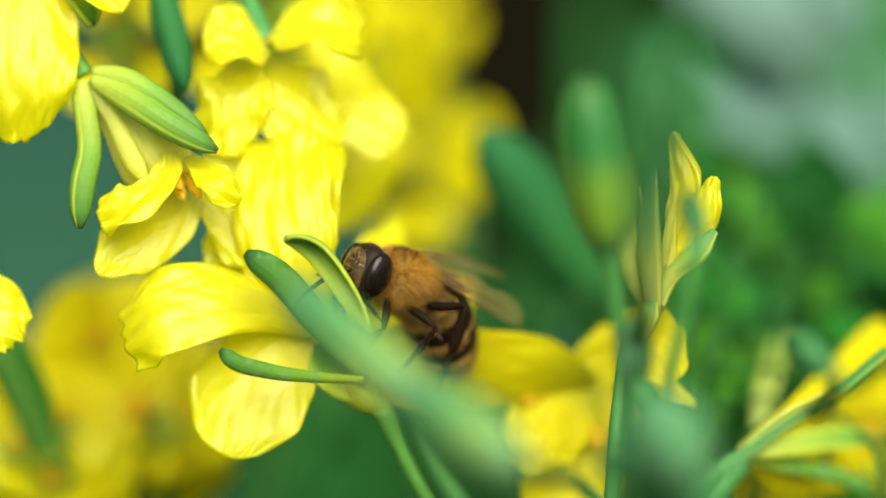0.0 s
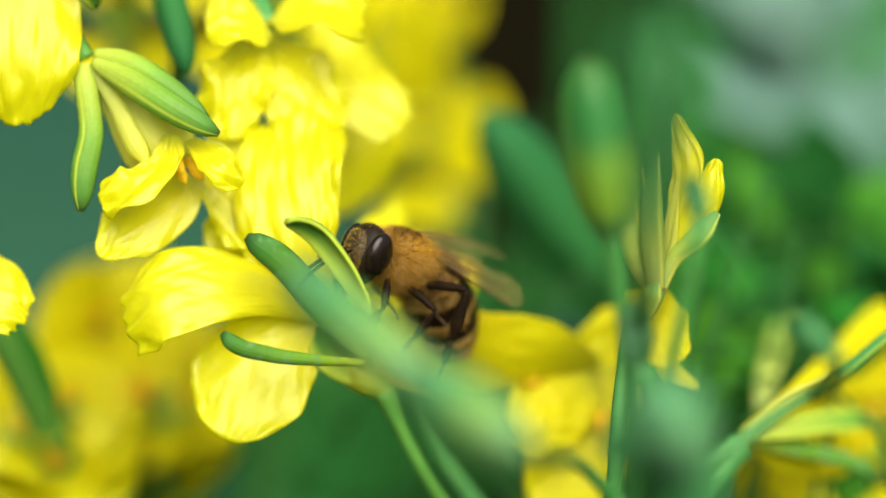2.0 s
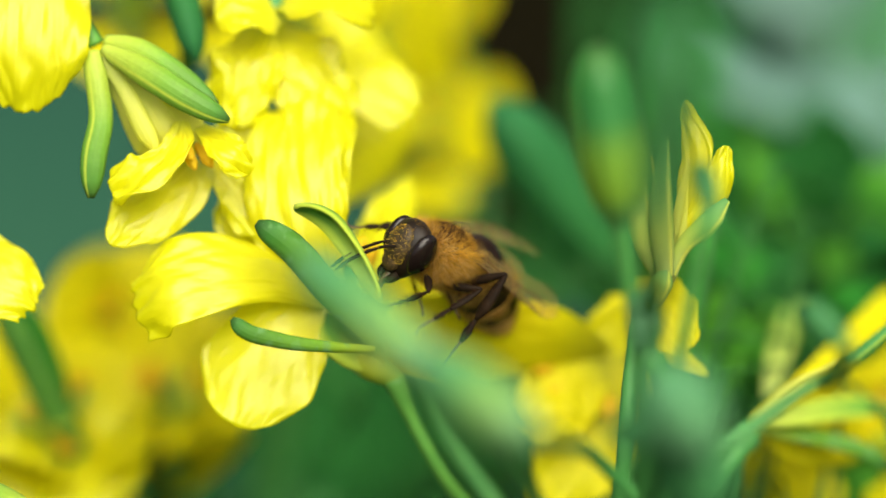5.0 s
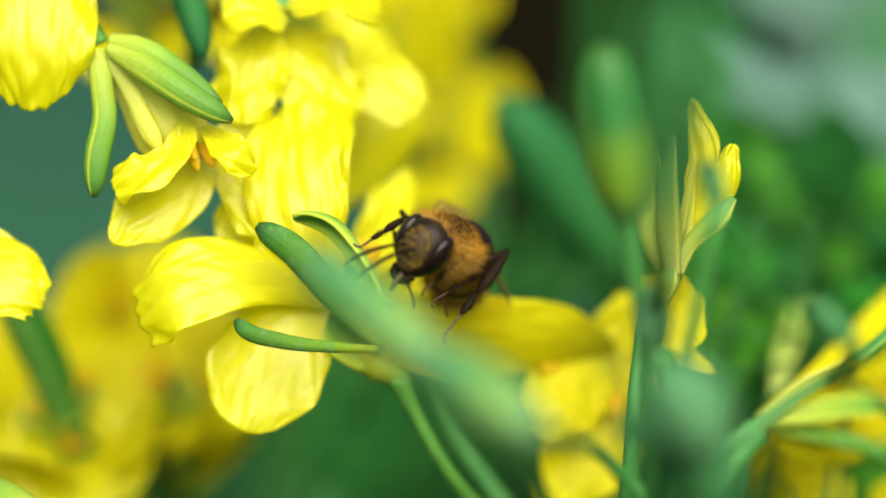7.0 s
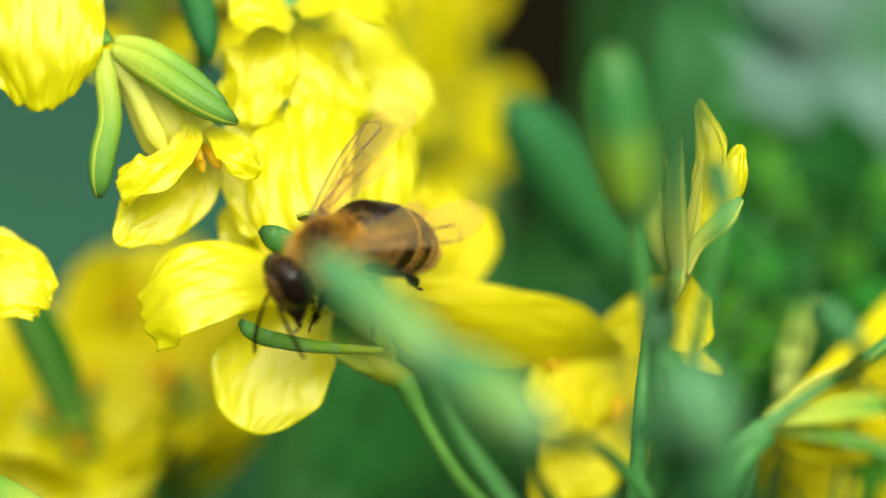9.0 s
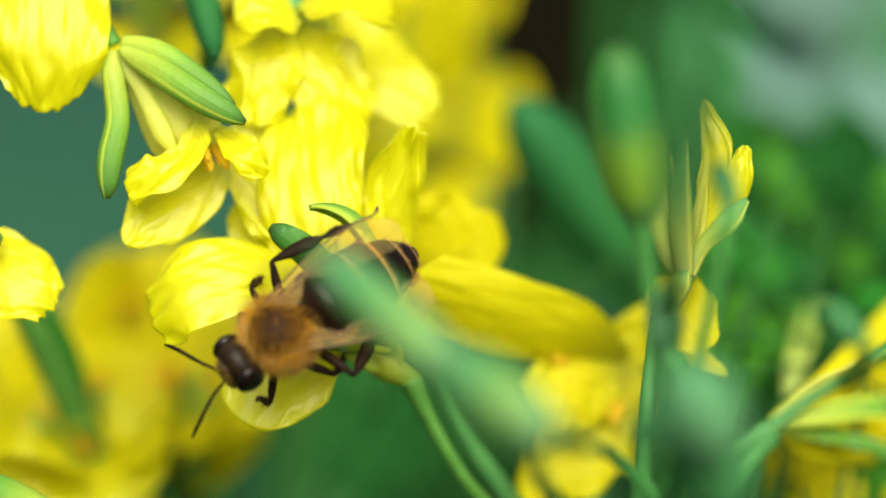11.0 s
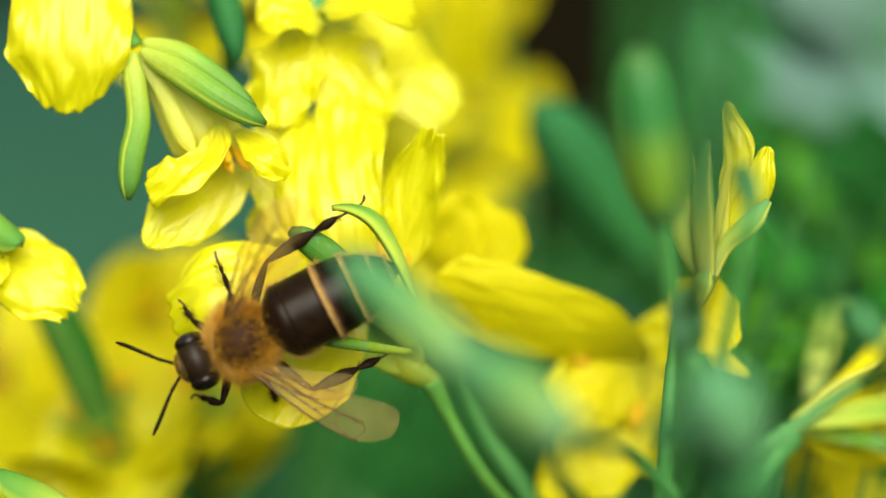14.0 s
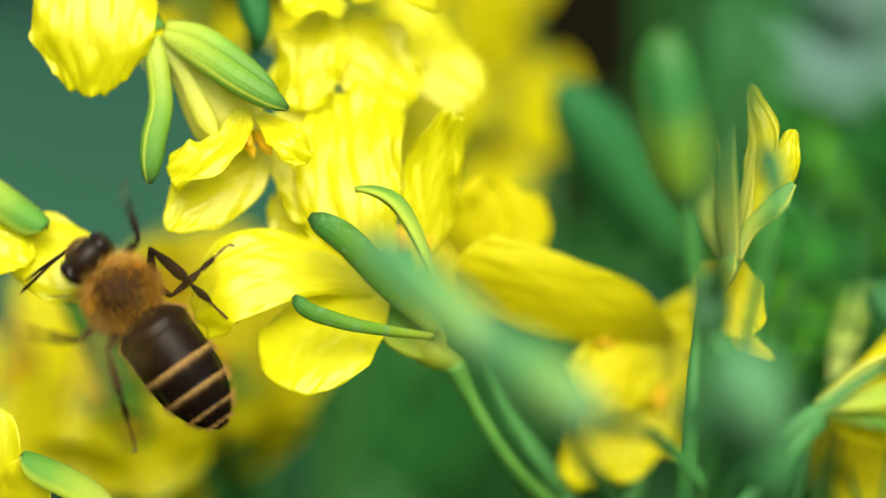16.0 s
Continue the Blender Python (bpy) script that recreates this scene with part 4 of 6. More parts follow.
plain_bud(at(9.41, -6.50, -14), at(9.21, -3.26, -13), 1.6, [at(10.93, -10.74, -12), at(9.83, -15.02, -8)], BUD_PALE)
plain_bud(at(10.84, -10.23, -28), at(8.74, -6.34, -30), 2.9, [at(11.40, -12.58, -13), at(9.83, -15.59, -8)], BUD_PALE, label="bluish-green bud of a cluster, strongly blurred")
plain_bud(at(8.76, -9.45, -27), at(11.28, -7.12, -29), 2.5, [at(10.93, -13.22, -12), at(9.54, -15.88, -8)], BUD_BLUE)
plain_bud(at(8.71, -10.39, -26), at(8.34, -8.16, -26), 3.4, [at(9.55, -13.77, -12), at(9.26, -16.16, -8)], BUD_BLUE)
plain_bud(at(8.72, 3.20, -44), at(7.82, 7.51, -46), 2.4, [at(8.84, 0.49, -34), at(9.14, -4.33, -14)], BUD_BLUE, label="dark green bud near the eye, strongly blurred")
plain_bud(at(11.68, -13.03, -22), at(9.48, -9.43, -24), 3.4, [at(11.60, -14.54, -20), at(9.26, -16.16, -8)], BUD_BLUE, label="bluish-green bud of a cluster, strongly blurred")
plain_bud(at(18.11, -5.78, -18), at(16.26, -3.93, -18), 1.2, [at(18.93, -6.77, -14), at(18.37, -8.09, -10)])

# ---- the flower at the right edge
edge = thing("mustard_flower", at(16.41, -12.37, 9), "yellow mustard flower with long pale claws, tilted", "flower", "sharp flowers")
petal(edge, [at(16.63, -11.35, 8), at(19.28, -9.35, 9), at(22.53, -7.30, 13), at(26.59, -4.84, 18)], [0.3, 0.4, 0.85, 1.2], [0.3, 0.4, 0.7, 1.0], way(-0.2, 0.1, -0.9), PETAL_SOFT, end=0.5, crease=0.4, frill=0.4, seed=91)
petal(edge, [at(16.84, -11.68, 10), at(20.09, -11.38, 13), at(23.59, -12.16, 17), at(28.42, -13.73, 22)], [0.4, 1.0, 1.0, 1.1], [0.4, 1.1, 1.3, 1.5], way(-0.1, 0.1, -0.95), PETAL_SOFT, end=0.6, crease=0.3, frill=0.5, seed=92)
petal(edge, [at(16.90, -11.49, 10), at(19.72, -10.63, 14), at(23.06, -9.88, 18), at(27.74, -8.91, 22)], [0.3, 0.6, 0.9, 0.9], [0.3, 0.7, 0.9, 0.9], way(0, -0.2, -0.95), PETAL_SOFT, end=0.6, crease=0.3, frill=0.4, seed=93)
petal(edge, [at(17.00, -11.97, 10), at(19.64, -13.26, 12), at(22.84, -13.81, 14)], [0.3, 0.7, 0.5], [0.3, 0.7, 0.5], way(0, 0.3, -0.95), PETAL_SOFT, end=0.6, frill=0.3, seed=96)

blade("sepal", edge, at(17.21, -11.52, 9), at(25.13, -11.06, 14), way(0.1, 0.5, -0.8), 1.5, SEPAL, claw=0.0, cup=0.5, thick=0.35, ruffle=0.02, seed=94, n=(10, 20))
blade("sepal", edge, at(16.52, -11.88, 10), at(25.15, -14.23, 12), way(0.1, 0.8, -0.6), 1.3, SEPAL_OUTER, claw=0.0, cup=0.5, thick=0.35, ruffle=0.02, seed=95, n=(10, 20))
blade("sepal", edge, at(18.08, -10.79, 14), at(21.51, -5.25, 26), way(-0.2, 0.2, -0.9), 1.4, SEPAL_PALE, claw=0.0, cup=0.5, thick=0.35, ruffle=0.02, seed=97, n=(10, 20))
tube("petal_claw", edge, [at(16.37, -11.23, 5), at(18.73, -9.30, 4.5), at(21.21, -7.72, 5)], [0.4, 0.42, 0.3, 0.1], CLAW, n=12, flat=0.5)
tube("petal_claw", edge, [at(16.45, -11.10, 4.6), at(18.85, -8.85, 4.2), at(20.88, -8.00, 4.4)], [0.3, 0.25, 0.2, 0.1], CLAW, n=12, flat=0.5)

tube("pedicel", edge, [at(16.46, -12.13, 8), at(14.23, -14.32, 6), at(9.61, -18.82, 2)], [0.8, 0.55, 0.6], STEM, n=14)

# ---- the flower at the left edge
left = thing("mustard_flower", at(-28.77, -3.67, 4), "yellow mustard flower with a rounded sharp petal", "flower", "sharp flowers")
petal(left, [at(-29.08, -1.82, 4), at(-26.38, -2.41, 2.6), at(-24.27, -3.61, 1.8), at(-23.14, -4.59, 1.8)], [0.8, 2.4, 2.4, 1.4], [0.8, 2.0, 2.2, 1.4], way(0.0, 0.5, -0.87), end=0.5, frill=0.45, ragged=0.2, cup=-0.15, seed=101)
petal(left, [at(-30.51, -0.89, 3.4), at(-28.37, -1.79, 1.8), at(-27.04, -2.99, 1.2)], [0.6, 1.8, 1.2], [0.6, 1.8, 1.4], way(0.1, 0.5, -0.87), end=0.7, frill=0.3, cup=-0.2, seed=102)
blade("sepal", left, at(-30.72, 1.87, 3), at(-25.43, -1.36, 1), way(0.3, 0.4, -0.85), 2.0, SEPAL, claw=0.0, cup=-0.8, bend=0.08, thick=0.4, ruffle=0.02, seed=103, n=(12, 22))
tube("pedicel", left, [at(-28.86, -3.06, 4.5), at(-31.95, -0.59, 6), at(-34.25, 3.51, 8)], [0.7, 0.5, 0.5], STEM, n=12)
low = thing("mustard_flower", at(-28.39, -16.99, 2), "young flower just opening, green sepal over yellow petal", "flower", "sharp flowers")
blade("petal", low, at(-27.48, -17.30, 2), at(-25.32, -13.77, 0), way(0.1, 0.4, -0.9), 3.0, PETAL, claw=0.05, cup=0.3, bend=0.2, ruffle=0.2, seed=104, n=(20, 20))
blade("petal", low, at(-29.00, -16.99, 2), at(-27.81, -11.11, 0.5), way(0.1, 0.4, -0.9), 3.0, PETAL, claw=0.05, cup=0.3, bend=0.2, ruffle=0.2, seed=106, n=(20, 20))
blade("sepal", low, at(-21.86, -16.43, 1), at(-26.49, -13.47, -1), way(-0.2, 0.7, -0.6), 2.0, SEPAL, claw=0.0, cup=-0.6, bend=0.15, thick=0.4, ruffle=0.02, seed=105, n=(12, 22))
tube("pedicel", low, [at(-27.18, -17.30, 2), at(-26.00, -20.30, 4), at(-22.16, -27.83, 12)], [0.7, 0.5, 0.5], STEM, n=12)

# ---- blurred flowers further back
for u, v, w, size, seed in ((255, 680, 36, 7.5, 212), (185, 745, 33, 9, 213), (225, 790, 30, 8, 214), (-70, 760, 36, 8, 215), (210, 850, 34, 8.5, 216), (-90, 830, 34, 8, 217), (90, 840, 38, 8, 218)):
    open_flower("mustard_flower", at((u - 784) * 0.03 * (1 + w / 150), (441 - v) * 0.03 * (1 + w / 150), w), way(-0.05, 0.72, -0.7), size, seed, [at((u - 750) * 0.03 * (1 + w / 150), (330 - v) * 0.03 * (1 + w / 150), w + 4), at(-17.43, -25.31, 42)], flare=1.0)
open_flower("mustard_flower", at(-23.69, -11.30, 60), way(-0.1, 0.5, -0.85), 10, 112, [at(-22.66, -10.05, 44), at(-17.80, -25.83, 46)])
open_flower("mustard_flower", at(-24.22, -14.41, 22), way(-0.05, 0.85, -0.5), 9, 114, [at(-23.37, -17.56, 26), at(-18.39, -25.04, 40)])
open_flower("mustard_flower", at(-3.36, 5.64, 50), way(0.1, 0.35, -0.95), 9, 115, [at(-2.64, -1.61, 56), at(-1.01, -19.28, 60)])
open_flower("mustard_flower", at(-6.43, 10.62, 46), way(-0.1, 0.3, -0.95), 10, 116, [at(-5.93, 5.81, 56), at(-1.01, -15.08, 60)])
open_flower("mustard_flower", at(-0.17, 7.11, 58), way(0.15, 0.4, -0.95), 5, 117, [at(0.26, -0.39, 64), at(0.26, -19.65, 64)])
open_flower("mustard_flower", at(-2.1, 17.86, 70), way(0.1, 0.2, -0.95), 5.5, 118, [at(0.72, 10.80, 74), at(0.26, -15.80, 70)])
open_flower("mustard_flower", at(-5.90, 18.49, 55), way(0.1, 0.2, -0.95), 5.5, 119, [at(-5.21, 10.12, 60), at(-1.88, -15.37, 64)])
open_flower("mustard_flower", at(-21.17, 13.80, 36), way(-0.1, 0.3, -0.95), 8, 120, [at(-20.72, 5.47, 44), at(-18.16, -26.36, 50)])
open_flower("mustard_flower", at(-10.94, 15.16, 30), way(0, 0.3, -0.95), 10, 121, [at(-10.56, 8.97, 36), at(-7.14, -13.93, 44)])
edge_low = thing("mustard_flower", at(17.55, -16.63, 20), "yellow mustard flower among green leaves, blurred", "flower", "blurred flowers")
petal(edge_low, [at(17.55, -16.63, 20), at(19.02, -15.09, 18), at(20.92, -14.67, 17)], [0.6, 2.0, 1.4], [0.6, 1.8, 1.4], way(0, 0.3, -0.95), PETAL_SOFT, end=0.8, frill=0.4, seed=141)
petal(edge_low, [at(17.55, -16.63, 20), at(19.70, -16.60, 18), at(22.25, -16.34, 17)], [0.6, 2.2, 1.6], [0.6, 2.0, 1.6], way(0, 0.3, -0.95), PETAL_SOFT, end=0.8, frill=0.4, seed=142)
tube("pedicel", edge_low, [at(17.55, -16.63, 20), at(19.01, -21.20, 24), at(25.78, -27.32, 30)], [0.6, 0.5, 0.5], STEM, n=12)
open_flower("mustard_flower", at(26.69, -13.73, 22), way(0.1, 0.4, -0.9), 8, 122, [at(26.61, -19.68, 26), at(25.78, -27.32, 30)])
for k, (heart, tips) in enumerate(((at(-22.02, -6.55, 31), (at(-25.28, -4.21, 27), at(-18.69, -3.75, 30), at(-16.79, -8.11, 27), at(-23.60, -10.29, 25), at(-21.63, -2.88, 32))), (at(-22.45, -11.47, 27), (at(-18.28, -10.29, 25), at(-15.90, -12.57, 25), at(-19.58, -14.76, 22))), (at(-30.38, -14.72, 30), (at(-33.06, -16.25, 27), at(-26.54, -16.51, 26), at(-29.99, -11.61, 32))), (at(-23.70, -14.59, 22), (at(-27.50, -12.62, 21), at(-20.09, -12.35, 22), at(-23.82, -17.44, 18), at(-27.01, -16.53, 19), at(-19.23, -16.19, 19))))):
    cluster = thing("mustard_flower", heart, "broad-petalled yellow mustard flower low in the cluster, blurred", "flower", "blurred flowers")
    for j, tip in enumerate(tips):
        blade("petal", cluster, heart, tip, way(0, 0.6, -0.8) if k > 1 else way(0, 0.25 + 0.35 * k, -1), 6.4, PETAL_SOFT if k < 2 else PETAL, claw=0.1, cup=0.2, bend=0.15, ruffle=0.2, seed=300 + 10 * k + j, crinkle=0.3, blunt=0.7, n=(22, 24))
    stamens(cluster, heart, way(0, 0.4, -0.9), 2.5, 40 + k, 4, False)
    tube("pedicel", cluster, [heart, heart + at(3, -8, 4), at(-17.43, -25.31, 42)], [0.5, 0.5, 0.5], STEM, n=14)
tube_leaf = thing("flower_stalk", to_soil(at(-22.19, -28.84, 40)), "green stalk of the blurred flowers", "flower stalk", "flower stalks")
tube("stalk", tube_leaf, [at(-27.03, -4.28, 16), at(-25.86, -6.98, 17), at(-24.48, -10.45, 19), at(-23.19, -14.07, 22), at(-22.19, -28.84, 40), to_soil(at(-22.19, -28.84, 40))], [0.8, 0.95, 1.0, 1.05, 1.2, 3.0], STEM_FRESH, n=40)
open_flower("mustard_flower", at(-18.09, -13.69, 26), way(0.05, 0.85, -0.5), 8, 123, [at(-17.42, -17.24, 30), at(-17.25, -25.04, 40)])
blade("leaf", tube_leaf, at(-23.77, -12.21, 20), at(-25.86, -5.31, 17), way(0.3, 0.3, -0.9), 2.4, LEAF_FRESH, claw=0, ruffle=0.05, thick=0.4, n=(10, 16), seed=131)
tall_stalk = thing("flower_stalk", to_soil(at(-17.80, -25.83, 46)), "green stalk behind the flower head", "flower stalk", "flower stalks")
tube("stalk", tall_stalk, [at(-18.96, -2.36, 50), at(-17.80, -25.83, 46), to_soil(at(-17.80, -25.83, 46))], [0.9, 1.2, 3.0], STEM_DARK, n=30)
far_stalk = thing("flower_stalk", to_soil(at(-0.17, -19.83, 66)), "green stalk carrying the blurred flowers", "flower stalk", "flower stalks")
tube("stalk", far_stalk, [at(0.72, 8.18, 76), at(-0.17, -19.83, 66), to_soil(at(-0.17, -19.83, 66))], [0.9, 1.2, 3.0], STEM_DARK, n=30)

# ---- the honey bee: x forwards, y to its left, z to its back
bee = new("honey_bee")
bee.empty_display_size = 0.003
tagged(bee, "ginger-furred honey bee with a black-brown banded abdomen", "bee")


def fur(name, parent, roots, normals, lengths, material, seed, lean=(-0.35, 0, 0), thick=0.016, messy=0.35):
    """Hairs as slim three-sided spikes with one bend."""
    r = np.random.RandomState(seed)
    V, F = [], []
    for p, n, l in zip(roots, normals, lengths):
        d = n + np.array(lean) + r.normal(0, messy, 3)
        d /= np.linalg.norm(d)
        d2 = d + np.array(lean) * 0.5 + r.normal(0, 0.25, 3)
        d2 /= np.linalg.norm(d2)
        e1 = np.cross(d, (0.3, 0.5, 0.8))
        e1 /= np.linalg.norm(e1)
        e2 = np.cross(d, e1)
        k = len(V)
        mid, end = p + d * l * 0.55, p + d * l * 0.55 + d2 * l * 0.45
        for c, q in ((p - n * 0.05, thick), (mid, thick * 0.7)):
            for a in (0, 2.094, 4.189):
                V.append((c + q * (math.cos(a) * e1 + math.sin(a) * e2)) * MM)
        V.append(end * MM)
        for j in range(3):
            m = (j + 1) % 3
            F += [(k + j, k + m, k + 3 + m, k + 3 + j), (k + 3 + j, k + 3 + m, k + 6)]
    return mesh_object(name, V, F, material, parent=parent)


def on_ball(count, centre, size, seed, keep=lambda d: True):
    r = np.random.RandomState(seed)
    P, N = [], []
    while len(P) < count:
        d = r.normal(0, 1, 3)
        d /= np.linalg.norm(d)
        if keep(d):
            P.append(np.array(centre) + d * np.array(size))
            n = d / np.array(size)
            N.append(n / np.linalg.norm(n))
    return P, N


THORAX = (1.58, 1.66, 1.48)
thorax = ball("thorax", bee, (0, 0, 0), THORAX, FUR_DARK, label="dark round thorax under ginger fur")
r0 = np.random.RandomState(5)
P, N = on_ball(6800, (0, 0, 0), THORAX, 1, lambda d: d[2] < 0.30 + 0.66 * ((d[0] * 917.3 + d[1] * 573.1) % 1.0))
fur("fur", thorax, P, N, [r0.uniform(0.45, 1.2) if n[2] < 0.5 else r0.uniform(0.25, 0.6) for n in N], FUR, 2, lean=(-0.6, 0, 0.0), thick=0.012, messy=0.5)
P, N = on_ball(2200, (0, 0, 0), THORAX, 3, lambda d: d[2] > 0.4 + 0.5 * ((d[0] * 731.3 + d[1] * 877.1) % 1.0))
fur("dark_fur", thorax, P, N, r0.uniform(0.08, 0.2, len(P)), FUR_DARK, 4, lean=(-0.8, 0, 0), thick=0.009)
P, N = on_ball(700, (0, 0, 0), THORAX, 23, lambda d: d[2] > 0.35)
fur("short_fur", thorax, P, N, r0.uniform(0.12, 0.3, len(P)), FUR, 24, lean=(-0.7, 0, 0), thick=0.008)
P, N = on_ball(4200, (0, 0, 0), THORAX, 6, lambda d: d[2] < 0.25 or (d[0] > 0.62 and d[2] < 0.55))
fur("pale_fur", thorax, P, N, r0.uniform(0.7, 1.25, len(P)), FUR_PALE, 7, lean=(-0.7, 0, -0.2), thick=0.008)

# head, hung forwards and down
HEAD = (2.5, 0, -0.38)


def head_shape(d):
    taper = 1 - 0.42 * max(0.0, -d[2])
    return np.array((d[0] * (1 - 0.15 * abs(d[1])), d[1] * taper, d[2] * 1.05))


head = ball("head", bee, HEAD, (1.06, 1.58, 1.66), SHELL, head_shape, "black-brown head dusted with pollen")
feelers = {}
for sgn in (1, -1):
    eye = ball("eye", head, (HEAD[0] - 0.02, sgn * 1.10, HEAD[2] + 0.24), (0.82, 0.50, 1.24), EYE, lambda d, sgn=sgn: np.array((d[0], d[1] - sgn * 0.42 * max(0.0, -d[2]) ** 1.5, d[2])), label="large glossy black compound eye")
    # feeler: a short first joint, an elbow and a longer ringed end, built along +x from its socket
    V1, F1, U1 = loft([Vector((0, 0, 0)), Vector((0.55, 0, 0.12)) * MM, Vector((1.05, 0, 0.1)) * MM], [0.09, 0.08, 0.1], 8, 8)
    V2, F2, U2 = loft([Vector((1.02, 0, 0.1)) * MM, Vector((1.9, sgn * 0.1, -0.05)) * MM, Vector((2.7, sgn * 0.2, -0.3)) * MM, Vector((3.5, sgn * 0.25, -0.7)) * MM], [0.08, 0.1, 0.105, 0.11, 0.11, 0.11, 0.05], 8, 22)
    feelers[sgn] = mesh_object("antenna", np.vstack([V1, V2]), F1 + [tuple(i + len(V1) for i in q) for q in F2], LIMB, np.vstack([U1, U2]), head, "thin elbowed black feeler")

    ja = Vector((HEAD[0] + 0.35, sgn * 0.5, HEAD[2] - 1.35)) * MM
    tube("mandible", head, [ja, ja + Vector((0.25, -sgn * 0.1, -0.35)) * MM, ja + Vector((0.3, -sgn * 0.4, -0.65)) * MM], [0.28, 0.24, 0.1], LIMB, sides=8, n=10)
mouth = Vector((HEAD[0] + 0.3, 0, HEAD[2] - 1.4)) * MM
tube("tongue", head, [mouth, mouth + Vector((0.3, 0, -0.6)) * MM, mouth + Vector((0.35, 0, -1.25)) * MM], [0.26, 0.2, 0.1], FOOT, sides=8, n=10)
ball("face_plate", head, (HEAD[0] + 0.70, 0, HEAD[2] + 0.1), (0.5, 0.86, 1.25), FACE)
ball("lip_plate", head, (HEAD[0] + 0.74, 0, HEAD[2] - 0.75), (0.38, 0.62, 0.62), FACE)
P, N = on_ball(500, HEAD, (1.06, 1.5, 1.62), 8, lambda d: (d[0] < -0.3 and d[2] > 0) or d[2] > 0.9)
P2, N2 = on_ball(90, (HEAD[0] + 0.7, 0, HEAD[2] + 0.1), (0.5, 0.86, 1.25), 21, lambda d: d[0] > 0.0)
P, N = P + P2, N + N2
fur("head_fur", head, P, N, r0.uniform(0.10, 0.28, len(P)), FUR, 9, lean=(0.1, 0, 0.2), thick=0.008)
P, N = on_ball(260, (HEAD[0] + 0.7, 0, HEAD[2] + 0.1), (0.51, 0.87, 1.26), 12, lambda d: d[0] > 0.1)
bm = bmesh.new()
for p in P:
    bmesh.ops.create_icosphere(bm, subdivisions=1, radius=0.018 * MM, matrix=Matrix.Translation(Vector(p) * MM))
tagged(part("pollen_grains", bm, POLLEN, head), kind="stuff")

# abdomen: belly and six overlapping back plates, pointed at the end
WAIST = Vector((-1.5, 0, -0.1)) * MM
ABD_LEN = 7.5


def girth(q):
    """Half width of the abdomen at q of its length."""
    return 1.98 * min(1.0, (q / 0.16 + 0.12) ** 0.5) * max(0.0, 1 - max(0.0, (q - 0.45) / 0.565) ** 2.3) ** 0.75


def sag(q):
    return -0.9 * q * q


cuts = (0.0, 0.2, 0.44, 0.65, 0.83, 0.94, 1.0)


def plate(name, parent, q0, q1, material, swell, label=""):
    n, sides = 12, 36
    V, uv = [], []
    for i in range(n):
        q = q0 + (q1 - q0) * i / (n - 1)
        g = max(girth(min(q, 0.999)), 0.04) + swell * (0.35 + i / (n - 1))
        for j in range(sides):
            a = 2 * math.pi * j / sides
            V.append(((-q * ABD_LEN) * MM, g * math.cos(a) * MM, (sag(q) + 0.92 * g * math.sin(a)) * MM))
            uv.append((j / sides, i / (n - 1)))
    F = [(i * sides + j, i * sides + (j + 1) % sides, (i + 1) * sides + (j + 1) % sides, (i + 1) * sides + j) for i in range(n - 1) for j in range(sides)]
    F += [tuple(range(sides)), tuple((n - 1) * sides + j for j in range(sides - 1, -1, -1))]
    return mesh_object(name, V, F, material, uv, parent, label)


abdomen = plate("abdomen", bee, 0.0, 0.995, SHELL, -0.06, "tapering black-brown abdomen with tan bands")
abdomen.location = WAIST
for i, (q0, q1) in enumerate(zip(cuts, cuts[1:])):
    plate("back_plate", abdomen, q0, min(q1 + 0.012, 1.0), PLATE_DARK if i < 2 else PLATE, 0.05)
r1 = np.random.RandomState(15)
P, N, Ls = [], [], []
for i, q0 in enumerate(cuts[:-1]):
    for k in range(0 if i == 1 else 300):
        q = q0 + (r1.uniform(0, 0.06) if i == 0 else r1.uniform(0.0, 0.02))
        a = r1.uniform(0, 2 * math.pi)
        g = girth(q) + 0.03
        P.append(np.array((-q * ABD_LEN, g * math.cos(a), sag(q) + 0.92 * g * math.sin(a))))
        N.append(np.array((-0.1, math.cos(a), math.sin(a))))
        Ls.append(r1.uniform(0.3, 0.6) if i == 0 else r1.uniform(0.15, 0.3))
fur("band_fur", abdomen, P, N, Ls, FUR_PALE, 16, lean=(-0.9, 0, 0), thick=0.009)
P, N = [], []
for k in range(1000):
    q, a = r1.uniform(0.03, 0.96), r1.uniform(0, 2 * math.pi)
    g = girth(q) + 0.06
    P.append(np.array((-q * ABD_LEN, g * math.cos(a), sag(q) + 0.92 * g * math.sin(a))))
    N.append(np.array((-0.1, math.cos(a), math.sin(a))))
fur("down", abdomen, P, N, r1.uniform(0.12, 0.28, len(P)), FUR_DARK, 17, lean=(-1.2, 0, 0), thick=0.008)
P, N = [], []
for k in range(5600):
    q, a = r1.uniform(0.02, 0.15), r1.uniform(math.pi * 0.95, math.pi * 2.05)
    if k % 2 == 0:
        q, a = cuts[1 + (k // 2) % 4] + r1.uniform(-0.02, 0.08), r1.uniform(math.pi * 1.02, math.pi * 1.98)
    g = girth(q) + 0.05
    P.append(np.array((-q * ABD_LEN, g * math.cos(a), sag(q) + 0.92 * g * math.sin(a))))
    N.append(np.array((-0.1, math.cos(a), math.sin(a))))
fur("ginger_down", abdomen, P, N, r1.uniform(0.25, 0.5, len(P)), FUR_PALE, 18, lean=(-0.6, 0, 0), thick=0.007)
